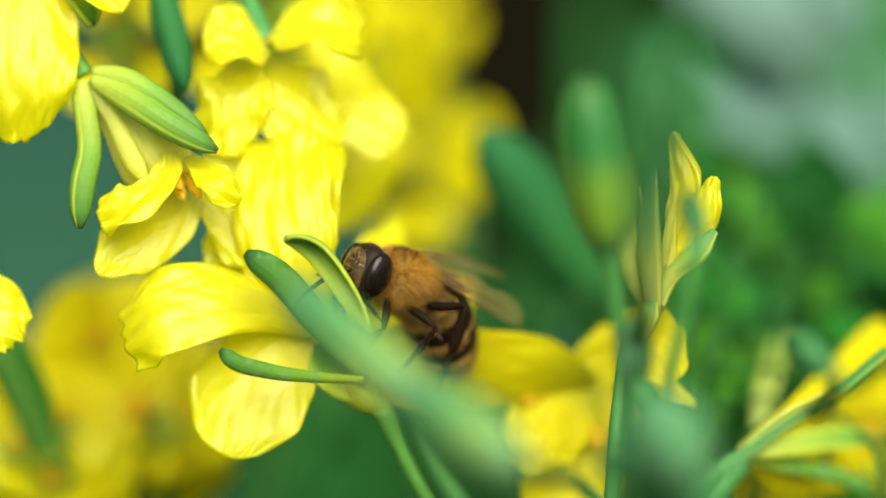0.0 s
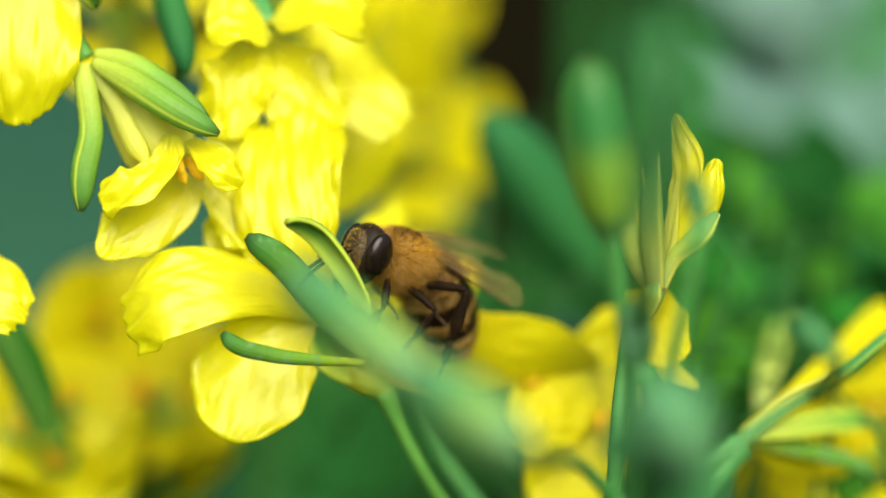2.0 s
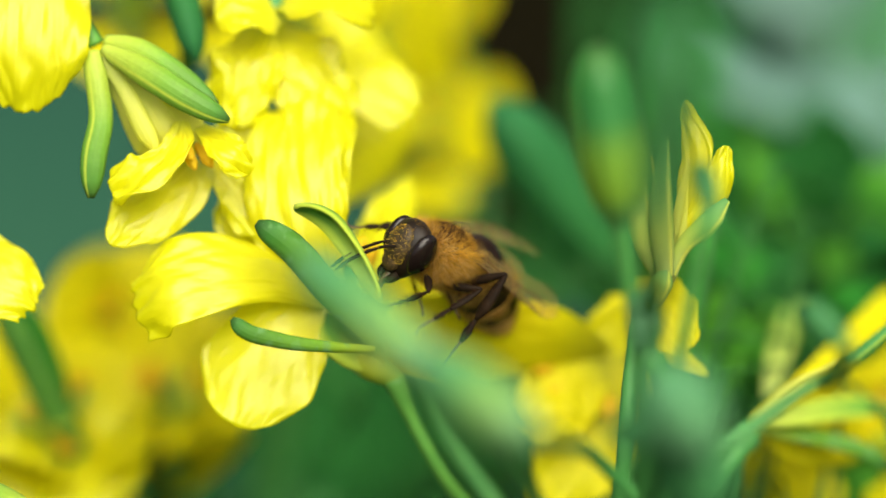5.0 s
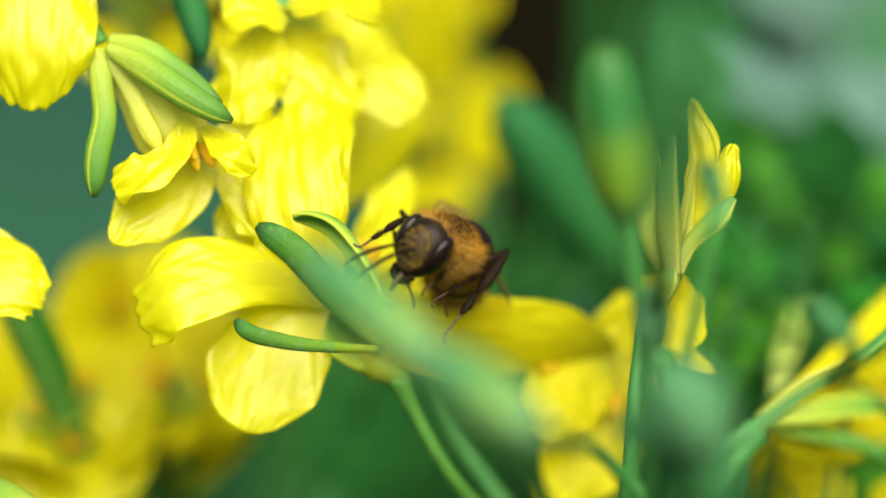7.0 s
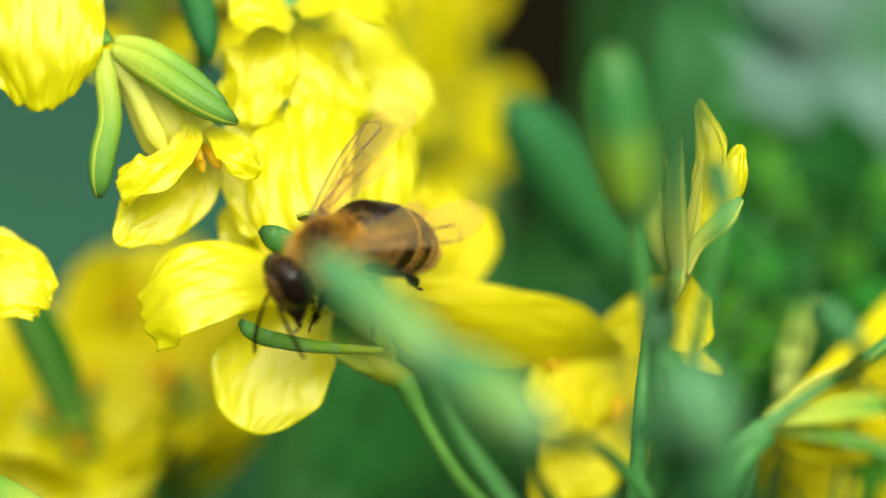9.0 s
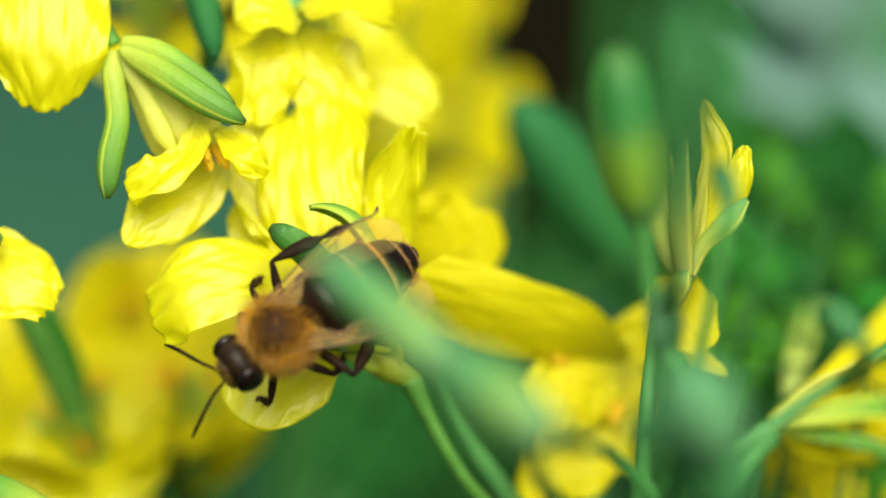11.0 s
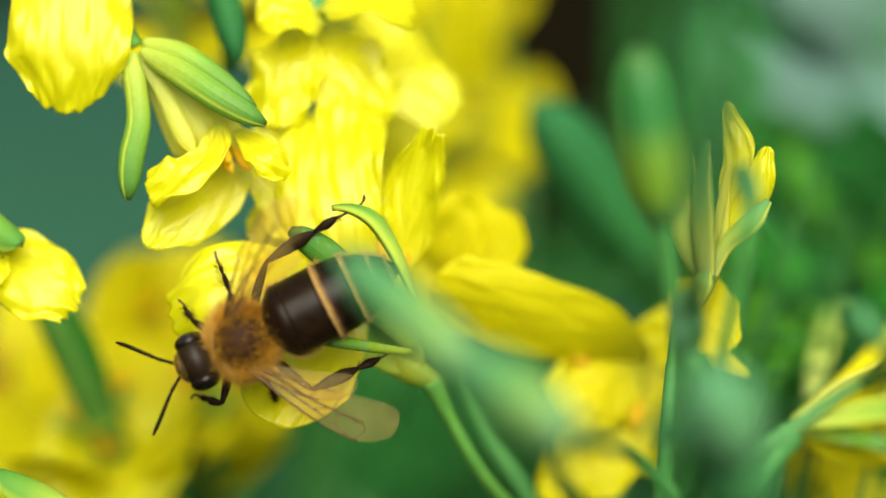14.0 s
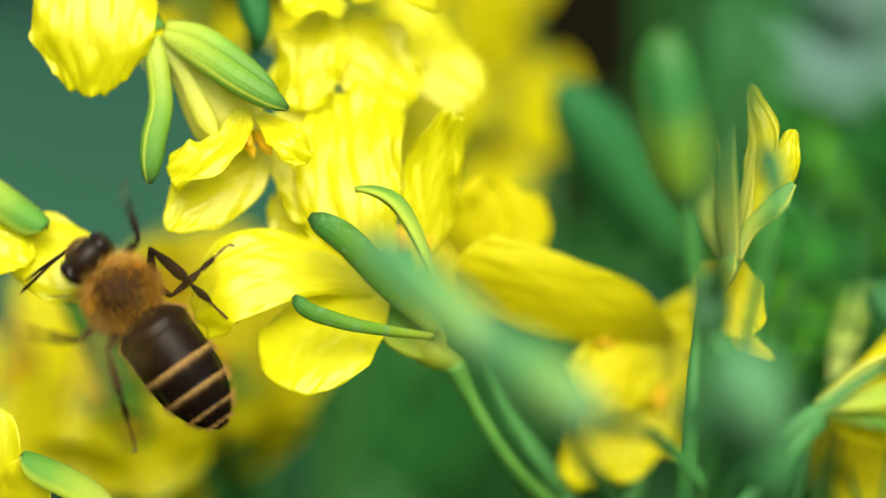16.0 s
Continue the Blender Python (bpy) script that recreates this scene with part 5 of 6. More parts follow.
tube("waist", bee, [Vector((-1.2, 0, -0.05)) * MM, WAIST, Vector((-1.9, 0, -0.1)) * MM], [1.0, 0.7, 0.9], FUR_DARK, n=10)


def wing(name, side, length, width, lag, veins, parent):
    """A wing along +x from its hinge; side +1 is the bee's left. The front margin is stiff, the tip round."""
    nv, nu = 30, 14
    t = np.linspace(0, 1, nv)[:, None]
    s = np.linspace(0, 1, nu)[None, :]
    chord = width * (0.10 + 0.9 * np.clip(t, 0, 1) ** 0.75) * np.clip(1 - np.clip((t - 0.72) / 0.285, 0, 1) ** 2.6, 0, 1) ** 0.55 + 0.02
    front = 0.10 * width * np.sin(np.pi * t) - lag * t - 0.42 * width * np.clip((t - 0.7) / 0.3, 0, 1) ** 2.5
    yy = front - chord * s
    xx = t * length + 0.0 * s
    zz = 0.06 * length * np.sin(np.pi * t) * 0.5 + 0.05 * np.sin(9 * s + 5 * t) * s
    P = np.stack([xx, -side * yy, zz], 2) * MM
    V, F, uv = sheet(P, 0.012 * MM)
    ob = mesh_object(name, V, F, MEMBRANE, uv, parent)
    for pts, rad in veins:
        line = []
        for a, b in pts:
            i = min(int(round(a * (nv - 1))), nv - 1)
            j = min(int(round(b * (nu - 1))), nu - 1)
            line.append(P[i, j])
        tube("vein", ob, [Vector(q) for q in line], [rad, rad * 0.6], VEIN, sides=6, n=max(4, 5 * len(pts)))
    return ob


FORE_VEINS = [([(0.0, 0.0), (0.3, 0.0), (0.6, 0.0), (0.82, 0.0)], 0.06), ([(0.0, 0.3), (0.25, 0.3), (0.5, 0.22), (0.66, 0.16), (0.8, 0.02)], 0.042),
              ([(0.0, 0.6), (0.2, 0.6), (0.4, 0.5), (0.6, 0.5), (0.78, 0.5)], 0.06), ([(0.05, 0.9), (0.3, 0.85), (0.55, 0.9)], 0.035),
              ([(0.5, 0.22), (0.55, 0.5)], 0.032), ([(0.66, 0.16), (0.62, 0.35), (0.7, 0.5)], 0.032), ([(0.4, 0.5), (0.45, 0.88)], 0.032), ([(0.6, 0.5), (0.58, 0.85)], 0.032), ([(0.3, 0.28), (0.4, 0.5)], 0.032),
              ([(0.7, 0.5), (0.82, 0.3), (0.8, 0.02)], 0.035)]
HIND_VEINS = [([(0.0, 0.0), (0.3, 0.0), (0.6, 0.0), (0.75, 0.02)], 0.06), ([(0.0, 0.5), (0.3, 0.45), (0.6, 0.5)], 0.032), ([(0.3, 0.45), (0.4, 0.05)], 0.035)]
wings = {}
for side in (1, -1):
    fw = wing("forewing", side, 8.6, 2.9, 0.0, FORE_VEINS, bee)
    tagged(fw, "clear amber-veined wing")
    hw = wing("hindwing", side, 5.8, 2.0, 1.1, HIND_VEINS, fw)
    hw.location = (-0.0002, 0, -0.0001)
    wings[side] = fw

# legs: thigh from the hip, and shin with jointed foot
LEGS = {  # pair: hip, thigh, shin and foot, girth
    "fore": ((1.12, 0.85, -1.3), 2.0, 3.3, 0.19), "mid": ((0.05, 1.05, -1.4), 2.4, 4.3, 0.2), "hind": ((-1.0, 1.0, -1.25), 3.1, 6.3, 0.22)}
legs = {}
for pair, (hip, l1, l2, g) in LEGS.items():
    for side in (1, -1):
        X = lambda x, y=0, z=0: Vector((x, y, z)) * MM
        up = tube("leg", bee, [X(0), X(l1 * 0.5, 0, 0.08), X(l1)], [g * 0.7, g * 1.25, g * 1.15, g * 0.6], LIMB, sides=10, n=12, label="black-brown jointed leg")
        broad = 1.55 if pair == "hind" else 1.05
        k = 0.47
        V1, F1, U1 = loft([X(0), X(l2 * k * 0.6, 0, 0.04), X(l2 * k)], [g * 0.5, g * broad, g * broad * 1.15, g * 0.55], 10, 12, flat=0.6)
        V2, F2, U2 = loft([X(l2 * k), X(l2 * 0.6), X(l2 * 0.7)], [g * 0.45, g * broad * 0.85, g * 0.55], 10, 8, flat=0.6)
        V3, F3, U3 = loft([X(l2 * 0.7), X(l2 * 0.82, 0, -0.05), X(l2 * 0.97, 0, 0.05), X(l2, 0, 0.3)], [g * 0.36, g * 0.3, g * 0.36, g * 0.28, g * 0.4, g * 0.1], 8, 16)
        V4 = np.vstack([V1, V2, V3])
        F4 = F1 + [tuple(i + len(V1) for i in f) for f in F2] + [tuple(i + len(V1) + len(V2) for i in f) for f in F3]
        bare = len(F4)
        rl = np.random.RandomState(40 + len(legs))
        bristles = []
        for k2 in range(110):
            x0, a0 = rl.uniform(0.06, 0.72) * l2, rl.uniform(0, 2 * math.pi)
            out = np.array((0.0, math.cos(a0), math.sin(a0)))
            turn = np.array((0.0, -math.sin(a0), math.cos(a0)))
            c0 = np.array((x0, 0, 0)) + out * g * 0.5 * np.array((1, 1.2, 0.8))
            n0 = len(V4) + len(bristles)
            bristles += [(c0 + turn * 0.012) * MM, (c0 - turn * 0.012) * MM, (c0 + np.array((0.02, 0, 0))) * MM, (c0 + out * rl.uniform(0.2, 0.38) + np.array((rl.uniform(0.1, 0.3), 0, 0))) * MM]
            F4 += [(n0, n0 + 1, n0 + 3), (n0 + 1, n0 + 2, n0 + 3), (n0 + 2, n0, n0 + 3)]
        V4 = np.vstack([V4, np.array(bristles)])
        low = mesh_object("lower_leg", V4, F4, LIMB, np.vstack([U1, U2, U3, np.zeros((len(bristles), 2))]), up)
        low.data.materials.append(FOOT)
        low.data.materials.append(FUR_DARK)
        tips = np.array([2 if i >= bare else int(i >= len(F1) + len(F2)) for i in range(len(F4))], dtype=np.int32)
        low.data.polygons.foreach_set("material_index", tips)
        legs[pair, side] = (up, low)

# seconds and place of the thorax, where the bee heads, where its back looks, where its tail points
FLIGHT = [
    (0, at(-2.35, -1.40, 2.6), way(-0.70, 0.16, -0.68), way(0.25, 0.93, -0.10), way(0.36, -0.62, 0.70)),
    (1, at(-2.47, -1.33, 2.6), way(-0.70, 0.14, -0.68), way(0.22, 0.93, -0.10), way(0.36, -0.62, 0.70)),
    (1.5, at(-2.49, -1.22, 2.6), way(-0.70, 0.12, -0.68), way(0.2, 0.93, -0.10), way(0.36, -0.62, 0.70)),
    (2, at(-2.46, -1.28, 2.6), way(-0.70, 0.16, -0.68), way(0.25, 0.93, -0.10), way(0.36, -0.62, 0.70)),
    (3, at(-2.76, -1.37, 2.6), way(-0.68, 0.12, -0.70), way(0.2, 0.93, -0.10), way(0.36, -0.62, 0.70)),
    (3.5, at(-2.69, -1.31, 2.6), way(-0.70, 0.12, -0.68), way(0.22, 0.93, -0.10), way(0.36, -0.62, 0.70)),
    (4, at(-2.52, -1.36, 2.6), way(-0.70, 0.14, -0.68), way(0.25, 0.93, -0.10), way(0.36, -0.62, 0.70)),
    (5.2, at(-0.49, -1.81, 1.8), way(-0.62, 0.15, -0.75), way(0.52, 0.75, -0.15), way(0.4, -0.4, 0.85)),
    (6.5, at(-0.17, -2.33, 1.4), way(-0.30, -0.02, -0.95), way(0.62, 0.68, -0.25), way(0.15, -0.3, 0.94)),
    (7, at(-0.87, -1.40, 0.5), way(-0.43, 0.0, -0.9), way(0.48, 0.82, -0.28), way(0.05, -0.3, 0.95)),
    (7.5, at(-1.86, -0.67, -1.4), way(-0.66, -0.12, -0.74), way(0.28, 0.68, -0.66), way(-0.38, -0.45, 0.80)),
    (8, at(-2.54, -1.28, -2.6), way(-0.85, -0.25, -0.45), way(0.10, 0.66, -0.72), way(-0.36, -0.42, 0.82)),
    (8.5, at(-4.20, -0.79, -3.3), way(-0.93, -0.12, -0.32), way(-0.08, 0.78, -0.6), way(0.22, -0.3, 0.92)),
    (9, at(-7.40, -1.72, -3.8), way(-0.78, -0.58, -0.22), way(-0.38, 0.70, -0.6), way(0.54, 0.0, 0.84)),
    (10.2, at(-9.27, -4.22, -3.4), way(-0.80, -0.58, -0.15), way(-0.3, 0.52, -0.8), way(0.8, 0.3, 0.5)),
    (11.5, at(-10.73, -6.56, -3), way(-0.82, -0.55, -0.10), way(-0.08, 0.25, -0.96), way(0.80, 0.57, 0.15)),
    (12, at(-10.86, -6.36, -2.8), way(-0.97, -0.12, -0.08), way(-0.02, 0.22, -0.97), way(0.90, 0.44, 0.0)),
    (12.5, at(-11.94, -6.87, -2.6), way(-0.97, -0.2, 0.0), way(0.05, 0.10, -1), way(0.93, 0.32, 0.12)),
    (13, at(-12.12, -6.81, -2.2), way(-0.95, -0.28, 0.0), way(0.05, 0.05, -1), way(0.94, 0.34, 0.05)),
    (13.5, at(-13.11, -6.05, -2), way(-0.94, -0.32, -0.05), way(-0.05, 0.0, -1), way(0.95, 0.33, 0)),
    (14, at(-13.41, -6.44, -2), way(-0.90, -0.40, -0.05), way(-0.05, 0.05, -1), way(0.90, 0.45, 0)),
    (14.5, at(-13.59, -7.31, -2), way(-0.88, -0.44, 0.0), way(-0.05, 0.08, -1), way(0.83, 0.56, 0)),
    (15, at(-16.93, -7.84, -1.2), way(-1, 0.0, 0.0), way(0, 0.05, -1), way(0.97, -0.2, 0)),
    (15.5, at(-17.27, -8.60, -1), way(-1, -0.08, 0.0), way(0, 0.05, -1), way(0.99, 0.08, 0)),
    (15.6, at(-18.30, -9.03, -1), way(-1, 0.03, 0.0), way(0, 0.05, -1), way(0.99, -0.12, 0)),
    (15.7, at(-19.69, -8.57, -1), way(-0.94, 0.33, 0.0), way(0, 0.05, -1), way(0.90, -0.43, 0)),
    (15.8, at(-20.34, -7.42, -1), way(-0.86, 0.51, 0.0), way(0, 0.05, -1), way(0.74, -0.67, 0)),
    (15.9, at(-21.02, -5.74, -1), way(-0.80, 0.60, 0.0), way(0, 0.05, -1), way(0.65, -0.76, 0)),
    (16, at(-21.20, -4.77, -1), way(-0.70, 0.71, 0.0), way(0, 0.05, -1), way(0.58, -0.81, 0)),
]
# seconds and the way each wing points while it is still; side 1 is the bee's left
WINGS = {
    1: [(0, way(0.70, -0.46, 0.55)), (4, way(0.70, -0.46, 0.55)), (6.5, way(0.35, -0.50, 0.80)), (7, way(0.30, -0.50, 0.82)), (7.5, way(0.53, -0.14, 0.84)), (8, way(0.64, 0.02, 0.77)), (8.5, way(0.90, 0.0, 0.43)),
        (9, way(0.95, 0.08, 0.25)), (11.5, way(0.92, 0.2, 0.3)), (12, way(0.93, -0.05, 0.3)), (12.5, way(0.72, -0.60, 0.3)), (13.5, way(0.88, -0.42, 0.22)), (14, way(0.80, -0.55, 0.22)), (14.3, way(0.7, -0.65, 0.2))],
    -1: [(0, way(0.60, -0.04, 0.80)), (4, way(0.60, -0.04, 0.80)), (6.5, way(0.12, 0.1, 0.99)), (7, way(0.12, 0.1, 0.99)), (7.5, way(0.41, 0.27, 0.87)), (8, way(0.48, 0.60, 0.64)), (8.5, way(0.66, 0.56, 0.5)),
         (9, way(0.48, 0.82, 0.3)), (11.5, way(0.75, 0.6, 0.1)), (12, way(0.7, 0.7, -0.1)), (12.5, way(0.38, 0.64, -0.66)), (13.5, way(0.30, 0.76, -0.58)), (14, way(0.32, 0.80, -0.5)), (14.3, way(0.5, 0.8, -0.3))]}
# seconds and the way each feeler points
FEELERS = {
    1: [(0, way(-0.95, -0.3, -0.2)), (3, way(-0.9, -0.4, -0.3)), (4, way(-0.95, -0.3, -0.2)), (6.5, way(-0.95, -0.05, -0.3)), (7, way(-0.93, -0.2, -0.3)), (7.5, way(-0.8, -0.5, -0.4)), (8, way(-0.8, -0.6, -0.3)), (8.5, way(-0.75, -0.65, -0.2)), (9, way(0.3, -0.9, -0.2)),
        (11.5, way(-0.72, -0.68, -0.1)), (12, way(-0.55, -0.83, -0.1)), (12.5, way(-0.62, -0.78, -0.1)), (13.5, way(-0.52, -0.85, -0.1)), (14.5, way(-0.5, -0.86, -0.1)), (15, way(-0.68, -0.73, -0.1)), (15.6, way(-0.7, -0.7, -0.1)), (16, way(-0.8, -0.6, -0.1))],
    -1: [(0, way(-0.85, -0.45, -0.2)), (3, way(-0.85, -0.45, -0.3)), (4, way(-0.85, -0.45, -0.2)), (6.5, way(-0.95, 0.05, -0.2)), (7, way(-0.95, -0.15, -0.3)), (7.5, way(-0.85, -0.3, -0.4)), (8, way(-0.8, -0.5, -0.4)), (8.5, way(-0.85, -0.5, -0.2)), (9, way(-0.35, -0.9, 0.1)),
         (11.5, way(-0.85, 0.55, 0.0)), (12, way(-0.95, 0.3, 0.0)), (12.5, way(-0.96, 0.28, 0.0)), (13.5, way(-0.93, 0.36, 0.0)), (14.5, way(-0.97, 0.2, 0.0)), (15, way(-0.87, 0.5, 0.0)), (15.6, way(-0.85, 0.4, 0.0)), (16, way(-0.75, -0.66, -0.1))]}
# seconds and the place where each foot stands or hangs
FEET = {
    ("fore", -1): [(0, at(-6.85, -1.50, 3)), (4, at(-6.99, -1.48, 3)), (6.5, at(-4.29, 0.96, 0.5)), (7, at(-5.59, -1.69, -0.5)), (7.5, at(-5.45, 1.13, 1)), (8, at(-7.03, -1.24, -0.5)), (9, at(-8.25, -5.37, 3)), (11.5, at(-12.90, -4.06, 2.5)), (12, at(-14.63, -2.94, 1.5)), (12.5, at(-17.12, -3.65, 1)), (13, at(-16.97, -3.94, 1)), (13.5, at(-17.00, -4.09, 1)), (14.5, at(-16.67, -4.80, 1)), (15, at(-17.36, -5.21, 1)), (15.5, at(-17.50, -5.21, 1)), (15.6, at(-18.73, -5.68, 1)), (15.7, at(-20.41, -5.12, 1)), (15.8, at(-22.73, -4.29, 1)), (15.9, at(-22.30, -2.10, 1)), (16, at(-21.31, 0.99, 0.5))],
    ("mid", -1): [(0, at(-3.16, -4.23, 2)), (6.5, at(-1.33, -5.39, 3)), (8, at(-4.96, -4.15, 2)), (9, at(-9.47, -6.59, 3)), (11.5, at(-11.58, -2.34, 2)), (12, at(-11.55, -2.19, 2)), (12.5, at(-11.43, -2.13, 2)), (13, at(-12.79, -1.83, 1.5)), (13.5, at(-15.15, -1.53, 1.5)), (14.5, at(-15.00, -2.27, 1.5)), (15, at(-15.79, -2.55, 1)), (15.5, at(-15.30, -2.49, 1)), (15.6, at(-15.35, -3.38, 1)), (15.7, at(-15.43, -3.61, 1)), (15.8, at(-15.78, -3.38, 1)), (15.9, at(-15.74, -2.16, 1)), (16, at(-15.44, -2.17, 0.5))],
    ("hind", -1): [(0, at(-0.12, -4.87, 3)), (6.5, at(0.20, -5.39, 3)), (8, at(-2.54, -5.40, 3)), (9, at(-7.07, -4.17, 4)), (11.5, at(-5.78, 1.01, -1)), (12, at(-5.84, 1.07, -1)), (13, at(-6.02, 1.12, -1)), (13.5, at(-6.02, 1.12, -1)), (14.5, at(-7.57, 1.04, -1)), (15, at(-11.40, -1.16, -0.6)), (15.5, at(-11.15, -2.93, -0.4)), (15.6, at(-12.24, -6.70, 1)), (15.7, at(-14.58, -7.69, 1)), (15.8, at(-15.06, -7.40, 1)), (15.9, at(-15.15, -7.06, 0.5)), (16, at(-15.23, -6.53, 0.5))],
    ("fore", 1): [(0, at(-4.41, -5.17, 3)), (4, at(-4.85, -5.16, 3)), (6.5, at(-1.89, -4.35, -1)), (7, at(-2.15, -4.07, -1)), (8, at(-6.09, -5.29, 0)), (9, at(-8.80, -6.55, 2)), (11.5, at(-12.08, -10.06, 1)), (12.5, at(-14.98, -10.00, 1)), (13.5, at(-14.90, -9.14, 2)), (15, at(-19.30, -10.04, 1)), (15.5, at(-19.68, -11.25, 1)), (15.6, at(-21.30, -12.74, 1)), (15.7, at(-24.17, -11.42, 0.5)), (15.8, at(-25.97, -8.16, 0)), (15.9, at(-27.25, -5.98, 0)), (16, at(-24.79, -5.04, 1))],
    ("mid", 1): [(0, at(-2.87, -7.29, 2.5)), (4, at(-3.16, -7.34, 2.5)), (6.5, at(-0.40, -5.84, -1)), (7, at(-1.70, -4.66, -1)), (8, at(-3.71, -5.33, 1)), (9, at(-5.12, -6.75, 1)), (11.5, at(-7.5, -6.9, 2.5)), (12, at(-7.0, -7.4, 2.2)), (12.5, at(-5.65, -9.09, 1)), (13.5, at(-9.42, -9.44, 2)), (15, at(-16.72, -10.96, 2)), (15.5, at(-16.93, -11.70, 1)), (15.6, at(-17.98, -12.90, 1)), (15.7, at(-20.32, -12.82, 1)), (15.8, at(-23.73, -12.59, 1)), (15.9, at(-26.14, -11.27, 0.5)), (16, at(-27.63, -6.75, 0))],
    ("hind", 1): [(0, at(-0.58, -8.69, 3)), (2.5, at(-0.61, -8.87, 3)), (3, at(0.29, -8.51, 2)), (3.5, at(-0.58, -8.78, 3)), (4, at(-0.57, -8.77, 3)), (6.5, at(-1.30, -7.38, 0)), (7, at(-1.11, -6.67, 0)), (7.5, at(-0.43, -3.73, 0)), (8, at(-0.45, -3.85, 0)), (8.5, at(-0.99, -3.78, 0)), (9, at(-2.70, -3.82, 1)), (11.5, at(-4.74, -6.87, 2)), (12.5, at(-5.02, -6.69, 2)), (13.5, at(-4.65, -6.79, 2)), (14.5, at(-4.89, -6.81, 2)), (15, at(-13.00, -11.03, 3)), (15.5, at(-14.31, -10.69, 3)), (15.7, at(-16.31, -12.07, 3)), (15.9, at(-19.88, -12.97, 1)), (16, at(-20.56, -13.30, 0.5))]}
# degrees by which single petals and sepals of that flower swing about their bases
LIP_BASE, CURL_BASE, TALL_BASE, FOLD_BASE = at(-7.39, -4.14, 4.5), at(-4.29, -6.98, 1), at(-3.93, -4.29, -1), at(-5.86, -3.69, 5)
LIP = [(0, 0), (4, 0), (7, 4), (9, 0), (11.5, -4), (12.5, -6), (14.5, -12), (15, -18), (16, -24)]
CURL = [(0, 0), (4, 0), (7, 1), (9, 2), (12, 5), (15, 7), (16, 7)]
TALL = [(0, 0, 0, 0), (4, 0, 0, 0), (5.2, 1, -18, -12), (6.5, 3, -38, -28), (7, 1, -40, -28), (9, 2, -42, -24), (11.5, 5, -44, -8), (14.5, 7, -44, -3), (16, 9, -44, -3)]
FOLD = [(0, -66), (4, -64), (6.5, -58), (8.4, -55), (9.2, -20), (11.3, 0), (16, 0)]
# the flowers behind stay pressed down while the bee stands before them; one turns up when it leaves
PRESS = [(0, -70), (8.2, -66), (8.8, -30), (9.3, -6), (11.3, 0), (16, 0)]
SWAY = [(0, 0), (8.2, 0), (9.3, 8), (11.3, 13), (16, 15)]
# degrees by which the visited flower leans to the left under the bee
LEAN = [(0, 0), (1, 0.35), (2, 0.35), (3, 1.4), (3.5, 1.1), (4, 0.75), (5.2, 0.0), (6.4, -0.75), (7, 1.6), (7.5, 1.0), (8, 1.1), (8.5, 1.1), (9, 2.4), (10.2, 1.8), (11.5, 1.3), (12, 1.2), (12.5, 1.35), (13, 1.6), (13.5, 1.7), (14, 2.0), (14.5, 1.6), (15, 4.3), (15.5, 2.6), (16, 3.0)]


def frame_of(head_way, back_way):
    x = Vector(head_way).normalized()
    z = (Vector(back_way) - x * x.dot(Vector(back_way))).normalized()
    y = z.cross(x)
    return Matrix((x, y, z)).transposed()


def between(rows, t):
    """Straight interpolation of rows of (seconds, vector)."""
    for (a, p), (b, q) in zip(rows, rows[1:]):
        if a <= t <= b:
            return Vector(p).lerp(Vector(q), (t - a) / (b - a))
    return Vector(rows[0][1] if t < rows[0][0] else rows[-1][1])


def reach(hip, target, l1, l2, knee_way):
    """Knee and foot of a two-bone limb from hip towards target."""
    d = target - hip
    dist = min(max(d.length, abs(l1 - l2) * 1.05), (l1 + l2) * 0.985)
    d = d.normalized()
    a = (l1 * l1 + dist * dist - l2 * l2) / (2 * dist)
    h = math.sqrt(max(l1 * l1 - a * a, 0))
    k = knee_way - d * knee_way.dot(d)
    return hip + d * a + k.normalized() * h, hip + d * dist


def bee_at(t):
    """Place and turn of the bee between its rows."""
    ts = [r[0] for r in FLIGHT]
    i = max(k for k in range(len(ts)) if ts[k] <= t + 1e-6)
    if i == len(ts) - 1:
        return FLIGHT[i][1], frame_of(FLIGHT[i][2], FLIGHT[i][3])
    f = (t - ts[i]) / (ts[i + 1] - ts[i])
    p = FLIGHT[i][1].lerp(FLIGHT[i + 1][1], f)
    q = frame_of(*FLIGHT[i][2:4]).to_quaternion().slerp(frame_of(*FLIGHT[i + 1][2:4]).to_quaternion(), f)
    return p, q.to_matrix()


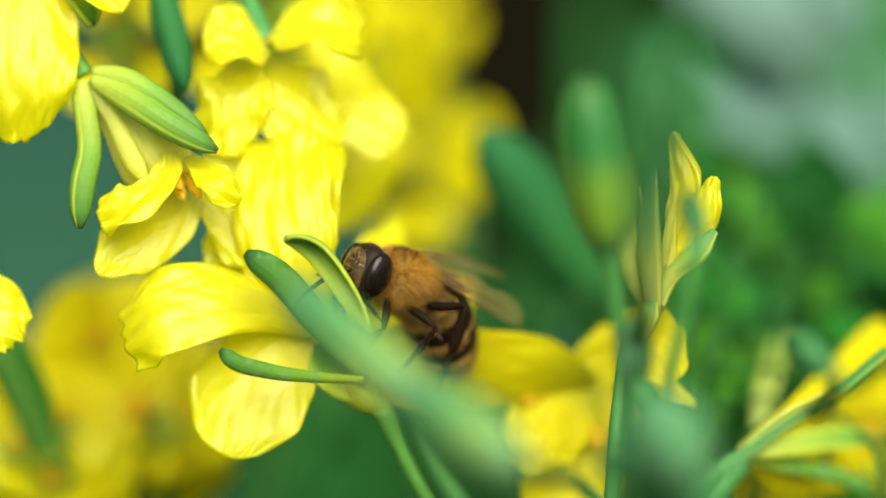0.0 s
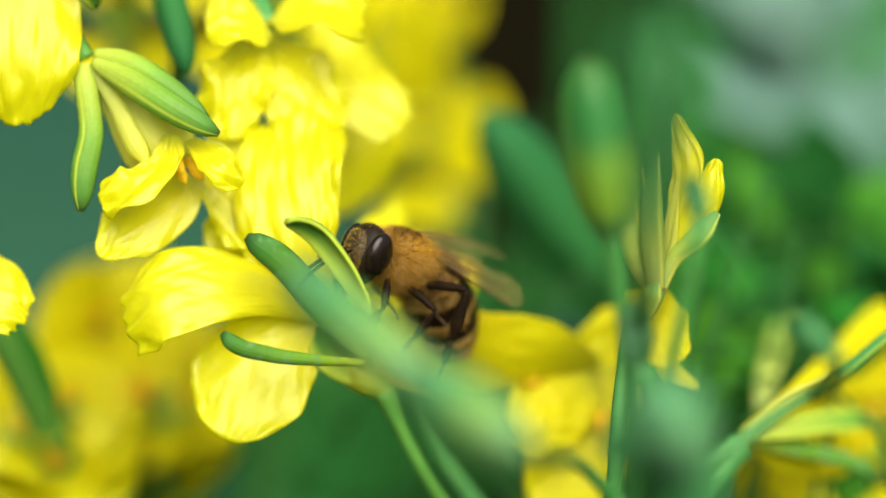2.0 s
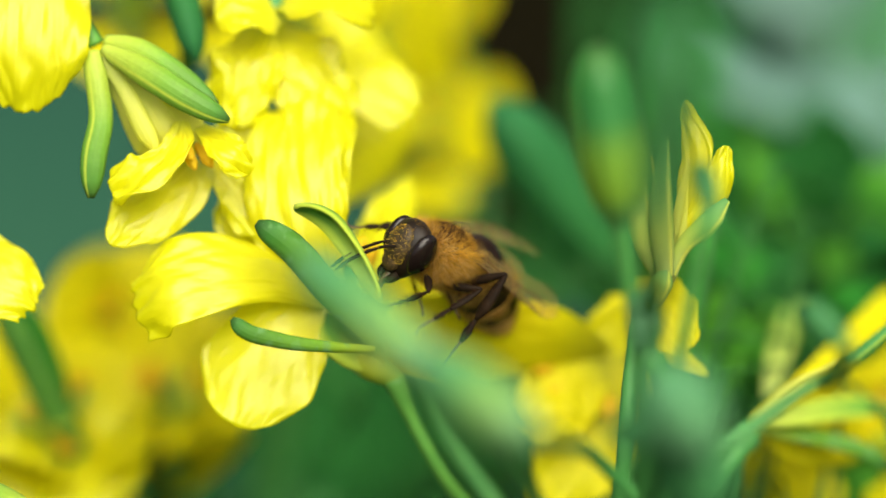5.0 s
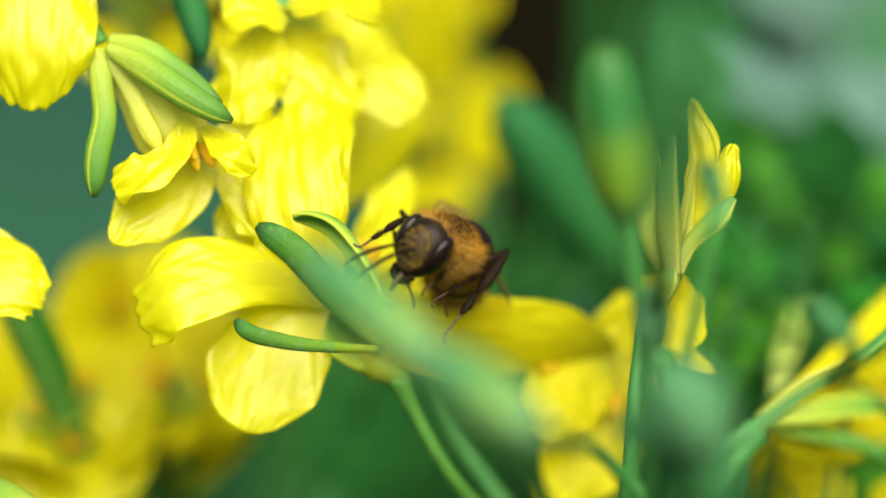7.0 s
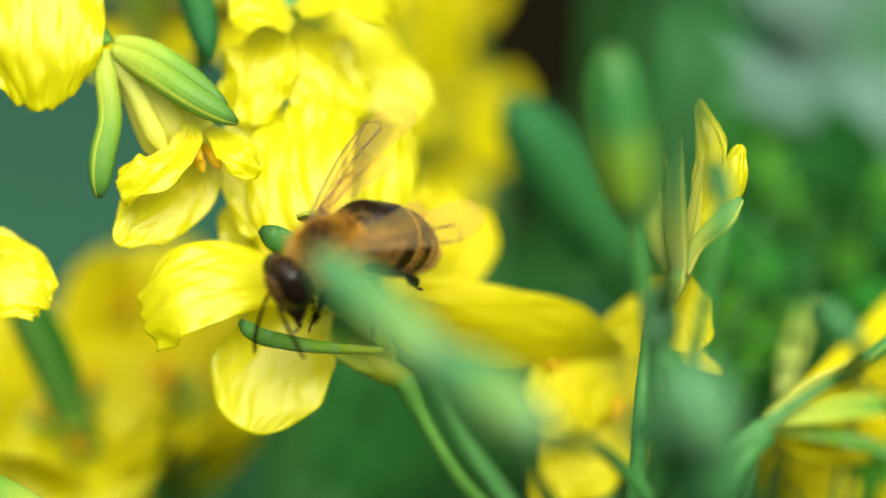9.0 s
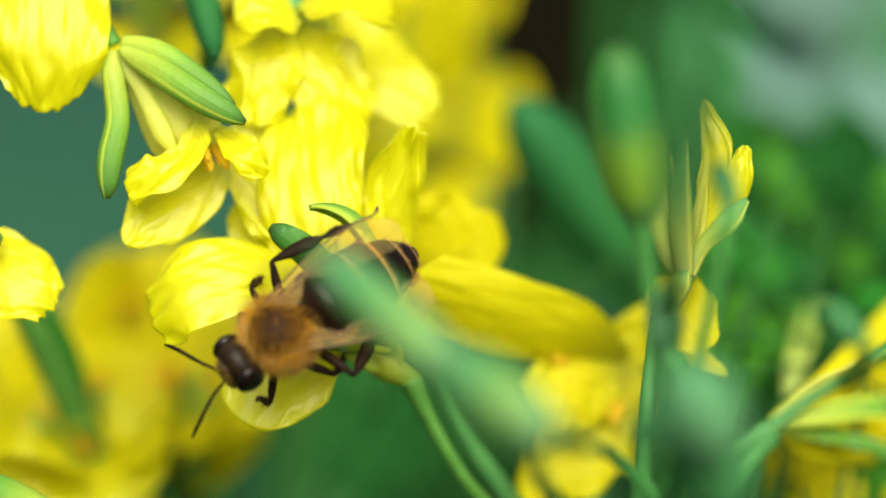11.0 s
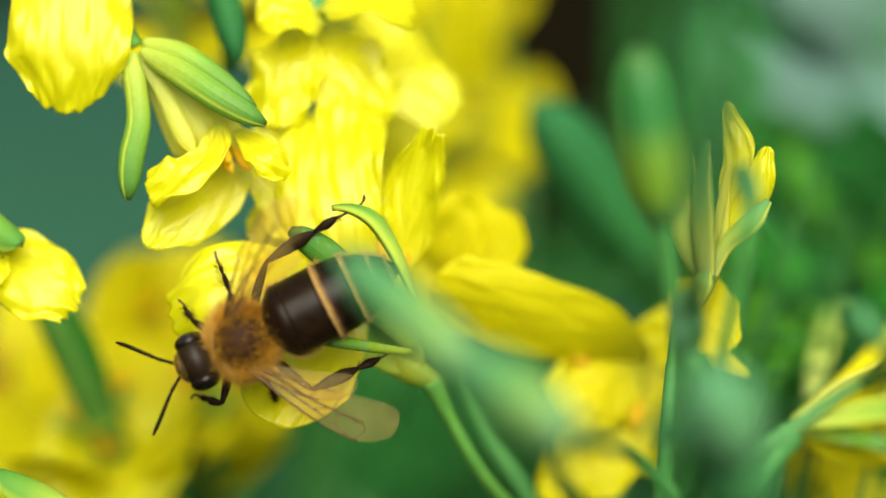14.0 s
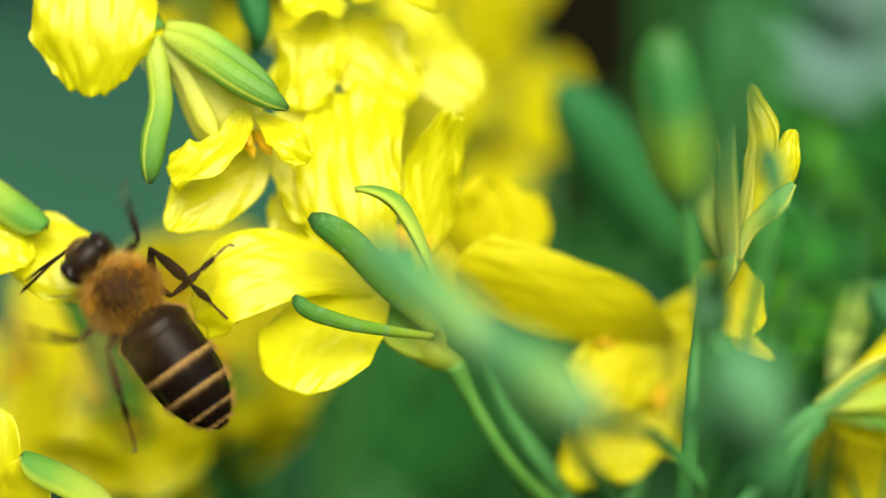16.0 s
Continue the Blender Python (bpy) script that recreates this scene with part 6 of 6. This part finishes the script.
def motions():
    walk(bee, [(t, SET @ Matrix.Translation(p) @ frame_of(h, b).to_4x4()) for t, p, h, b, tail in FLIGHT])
    rows = []
    for t, p, h, b, tail in FLIGHT:
        R = frame_of(h, b)
        x = -(R.transposed() @ Vector(tail))
        rows.append((t, Matrix.Translation(WAIST) @ frame_of(x, (0, 0, 1)).to_4x4()))
    walk(abdomen, rows)
    for side, ob in wings.items():
        hinge = Vector((0.25, side * 1.42, 0.8)) * MM
        rows = []
        for t, d in WINGS[side]:
            R = bee_at(t)[1].transposed()
            rows.append((t, Matrix.Translation(hinge) @ frame_of(R @ Vector(d), R @ way(0, 0.3, -1) * (0.7 if side > 0 else 0.3) + Vector((0, 0, 0.6))).to_4x4()))
        k = 0
        for i in range(frame(14.4), frame(16.0) + 1):
            a = radians((80, 0, -80, 0)[k % 4])
            k += 1
            d = Vector((-0.35, side * math.cos(a), math.sin(a)))
            rows.append(((i - 1) / FPS, Matrix.Translation(hinge) @ frame_of(d, (0.3, -side * math.sin(a), math.cos(a))).to_4x4()))
        walk(ob, rows)
    for side, ob in feelers.items():
        socket = Vector((HEAD[0] + 1.02, side * 0.28, HEAD[2] + 0.15)) * MM
        rows = []
        for t, d in FEELERS[side]:
            rows.append((t, Matrix.Translation(socket) @ frame_of(bee_at(t)[1].transposed() @ Vector(d), (0, 0, 1)).to_4x4()))
        walk(ob, rows)
    for (pair, side), (up, low) in legs.items():
        hip, l1, l2, g = LEGS[pair]
        hip = Vector((hip[0], hip[1] * side, hip[2])) * MM
        track = FEET[pair, side]
        times = sorted({r[0] for r in FLIGHT} | {r[0] for r in track})
        ru, rl = [], []
        for t in times:
            p, R = bee_at(t)
            target = R.transposed() @ (between(track, t) - p)
            bias = Vector((0.5 if pair == "fore" else -0.25, side * 1.0, 0.25))
            if pair != "fore":  # in flight the knees trail
                bias = bias.lerp(Vector((-0.75, side * 0.7, 0.25)), min(max((t - 14.5) * 2, 0), 1))
            knee, end = reach(hip, target, l1 * MM, l2 * MM, bias)
            mu = Matrix.Translation(hip) @ frame_of(knee - hip, bias).to_4x4()
            ml = Matrix.Translation(knee) @ frame_of(end - knee, bias).to_4x4()
            ru.append((t, mu))
            rl.append((t, mu.inverted() @ ml))
        walk(up, ru)
        walk(low, rl)
    o = Vector(hero["foot"])
    walk(hero, [(t, SET @ Matrix.Translation(o) @ Matrix.Rotation(radians(-a), 4, "Y")) for t, a in LEAN])
    for ob, pivot, axis, rows in ((lip, LIP_BASE, "X", LIP), (curl, CURL_BASE, "Y", CURL), (folded, FOLD_BASE, "X", FOLD)):
        b = Vector(pivot) - o
        walk(ob, [(t, Matrix.Translation(b) @ Matrix.Rotation(radians(a), 4, axis) @ Matrix.Translation(-b)) for t, a in rows])
    for ob in rear_petals:
        walk(ob, [(t, Matrix.Rotation(radians(a), 4, "X")) for t, a in PRESS])
    o = Vector(wide["foot"])
    walk(wide, [(t, SET @ Matrix.Translation(o) @ Matrix.Rotation(radians(a), 4, "Y")) for t, a in SWAY])
    o = Vector(hero["foot"])
    b = Vector(TALL_BASE) - o
    spin = at(-3.87, 6.04, -0.5).normalized()
    walk(tall, [(t, Matrix.Translation(b) @ Matrix.Rotation(radians(d), 4, "X") @ Matrix.Rotation(radians(a), 4, "Y") @ Matrix.Rotation(radians(c), 4, spin) @ Matrix.Translation(-b)) for t, a, c, d in TALL])
    o = Vector(bell["foot"])
    walk(bell, [(t, SET @ Matrix.Translation(o + at(-0.09 * a, -0.03 * a, 0)) @ Matrix.Rotation(radians(a * 0.4), 4, "Y")) for t, a in LEAN])


motions()
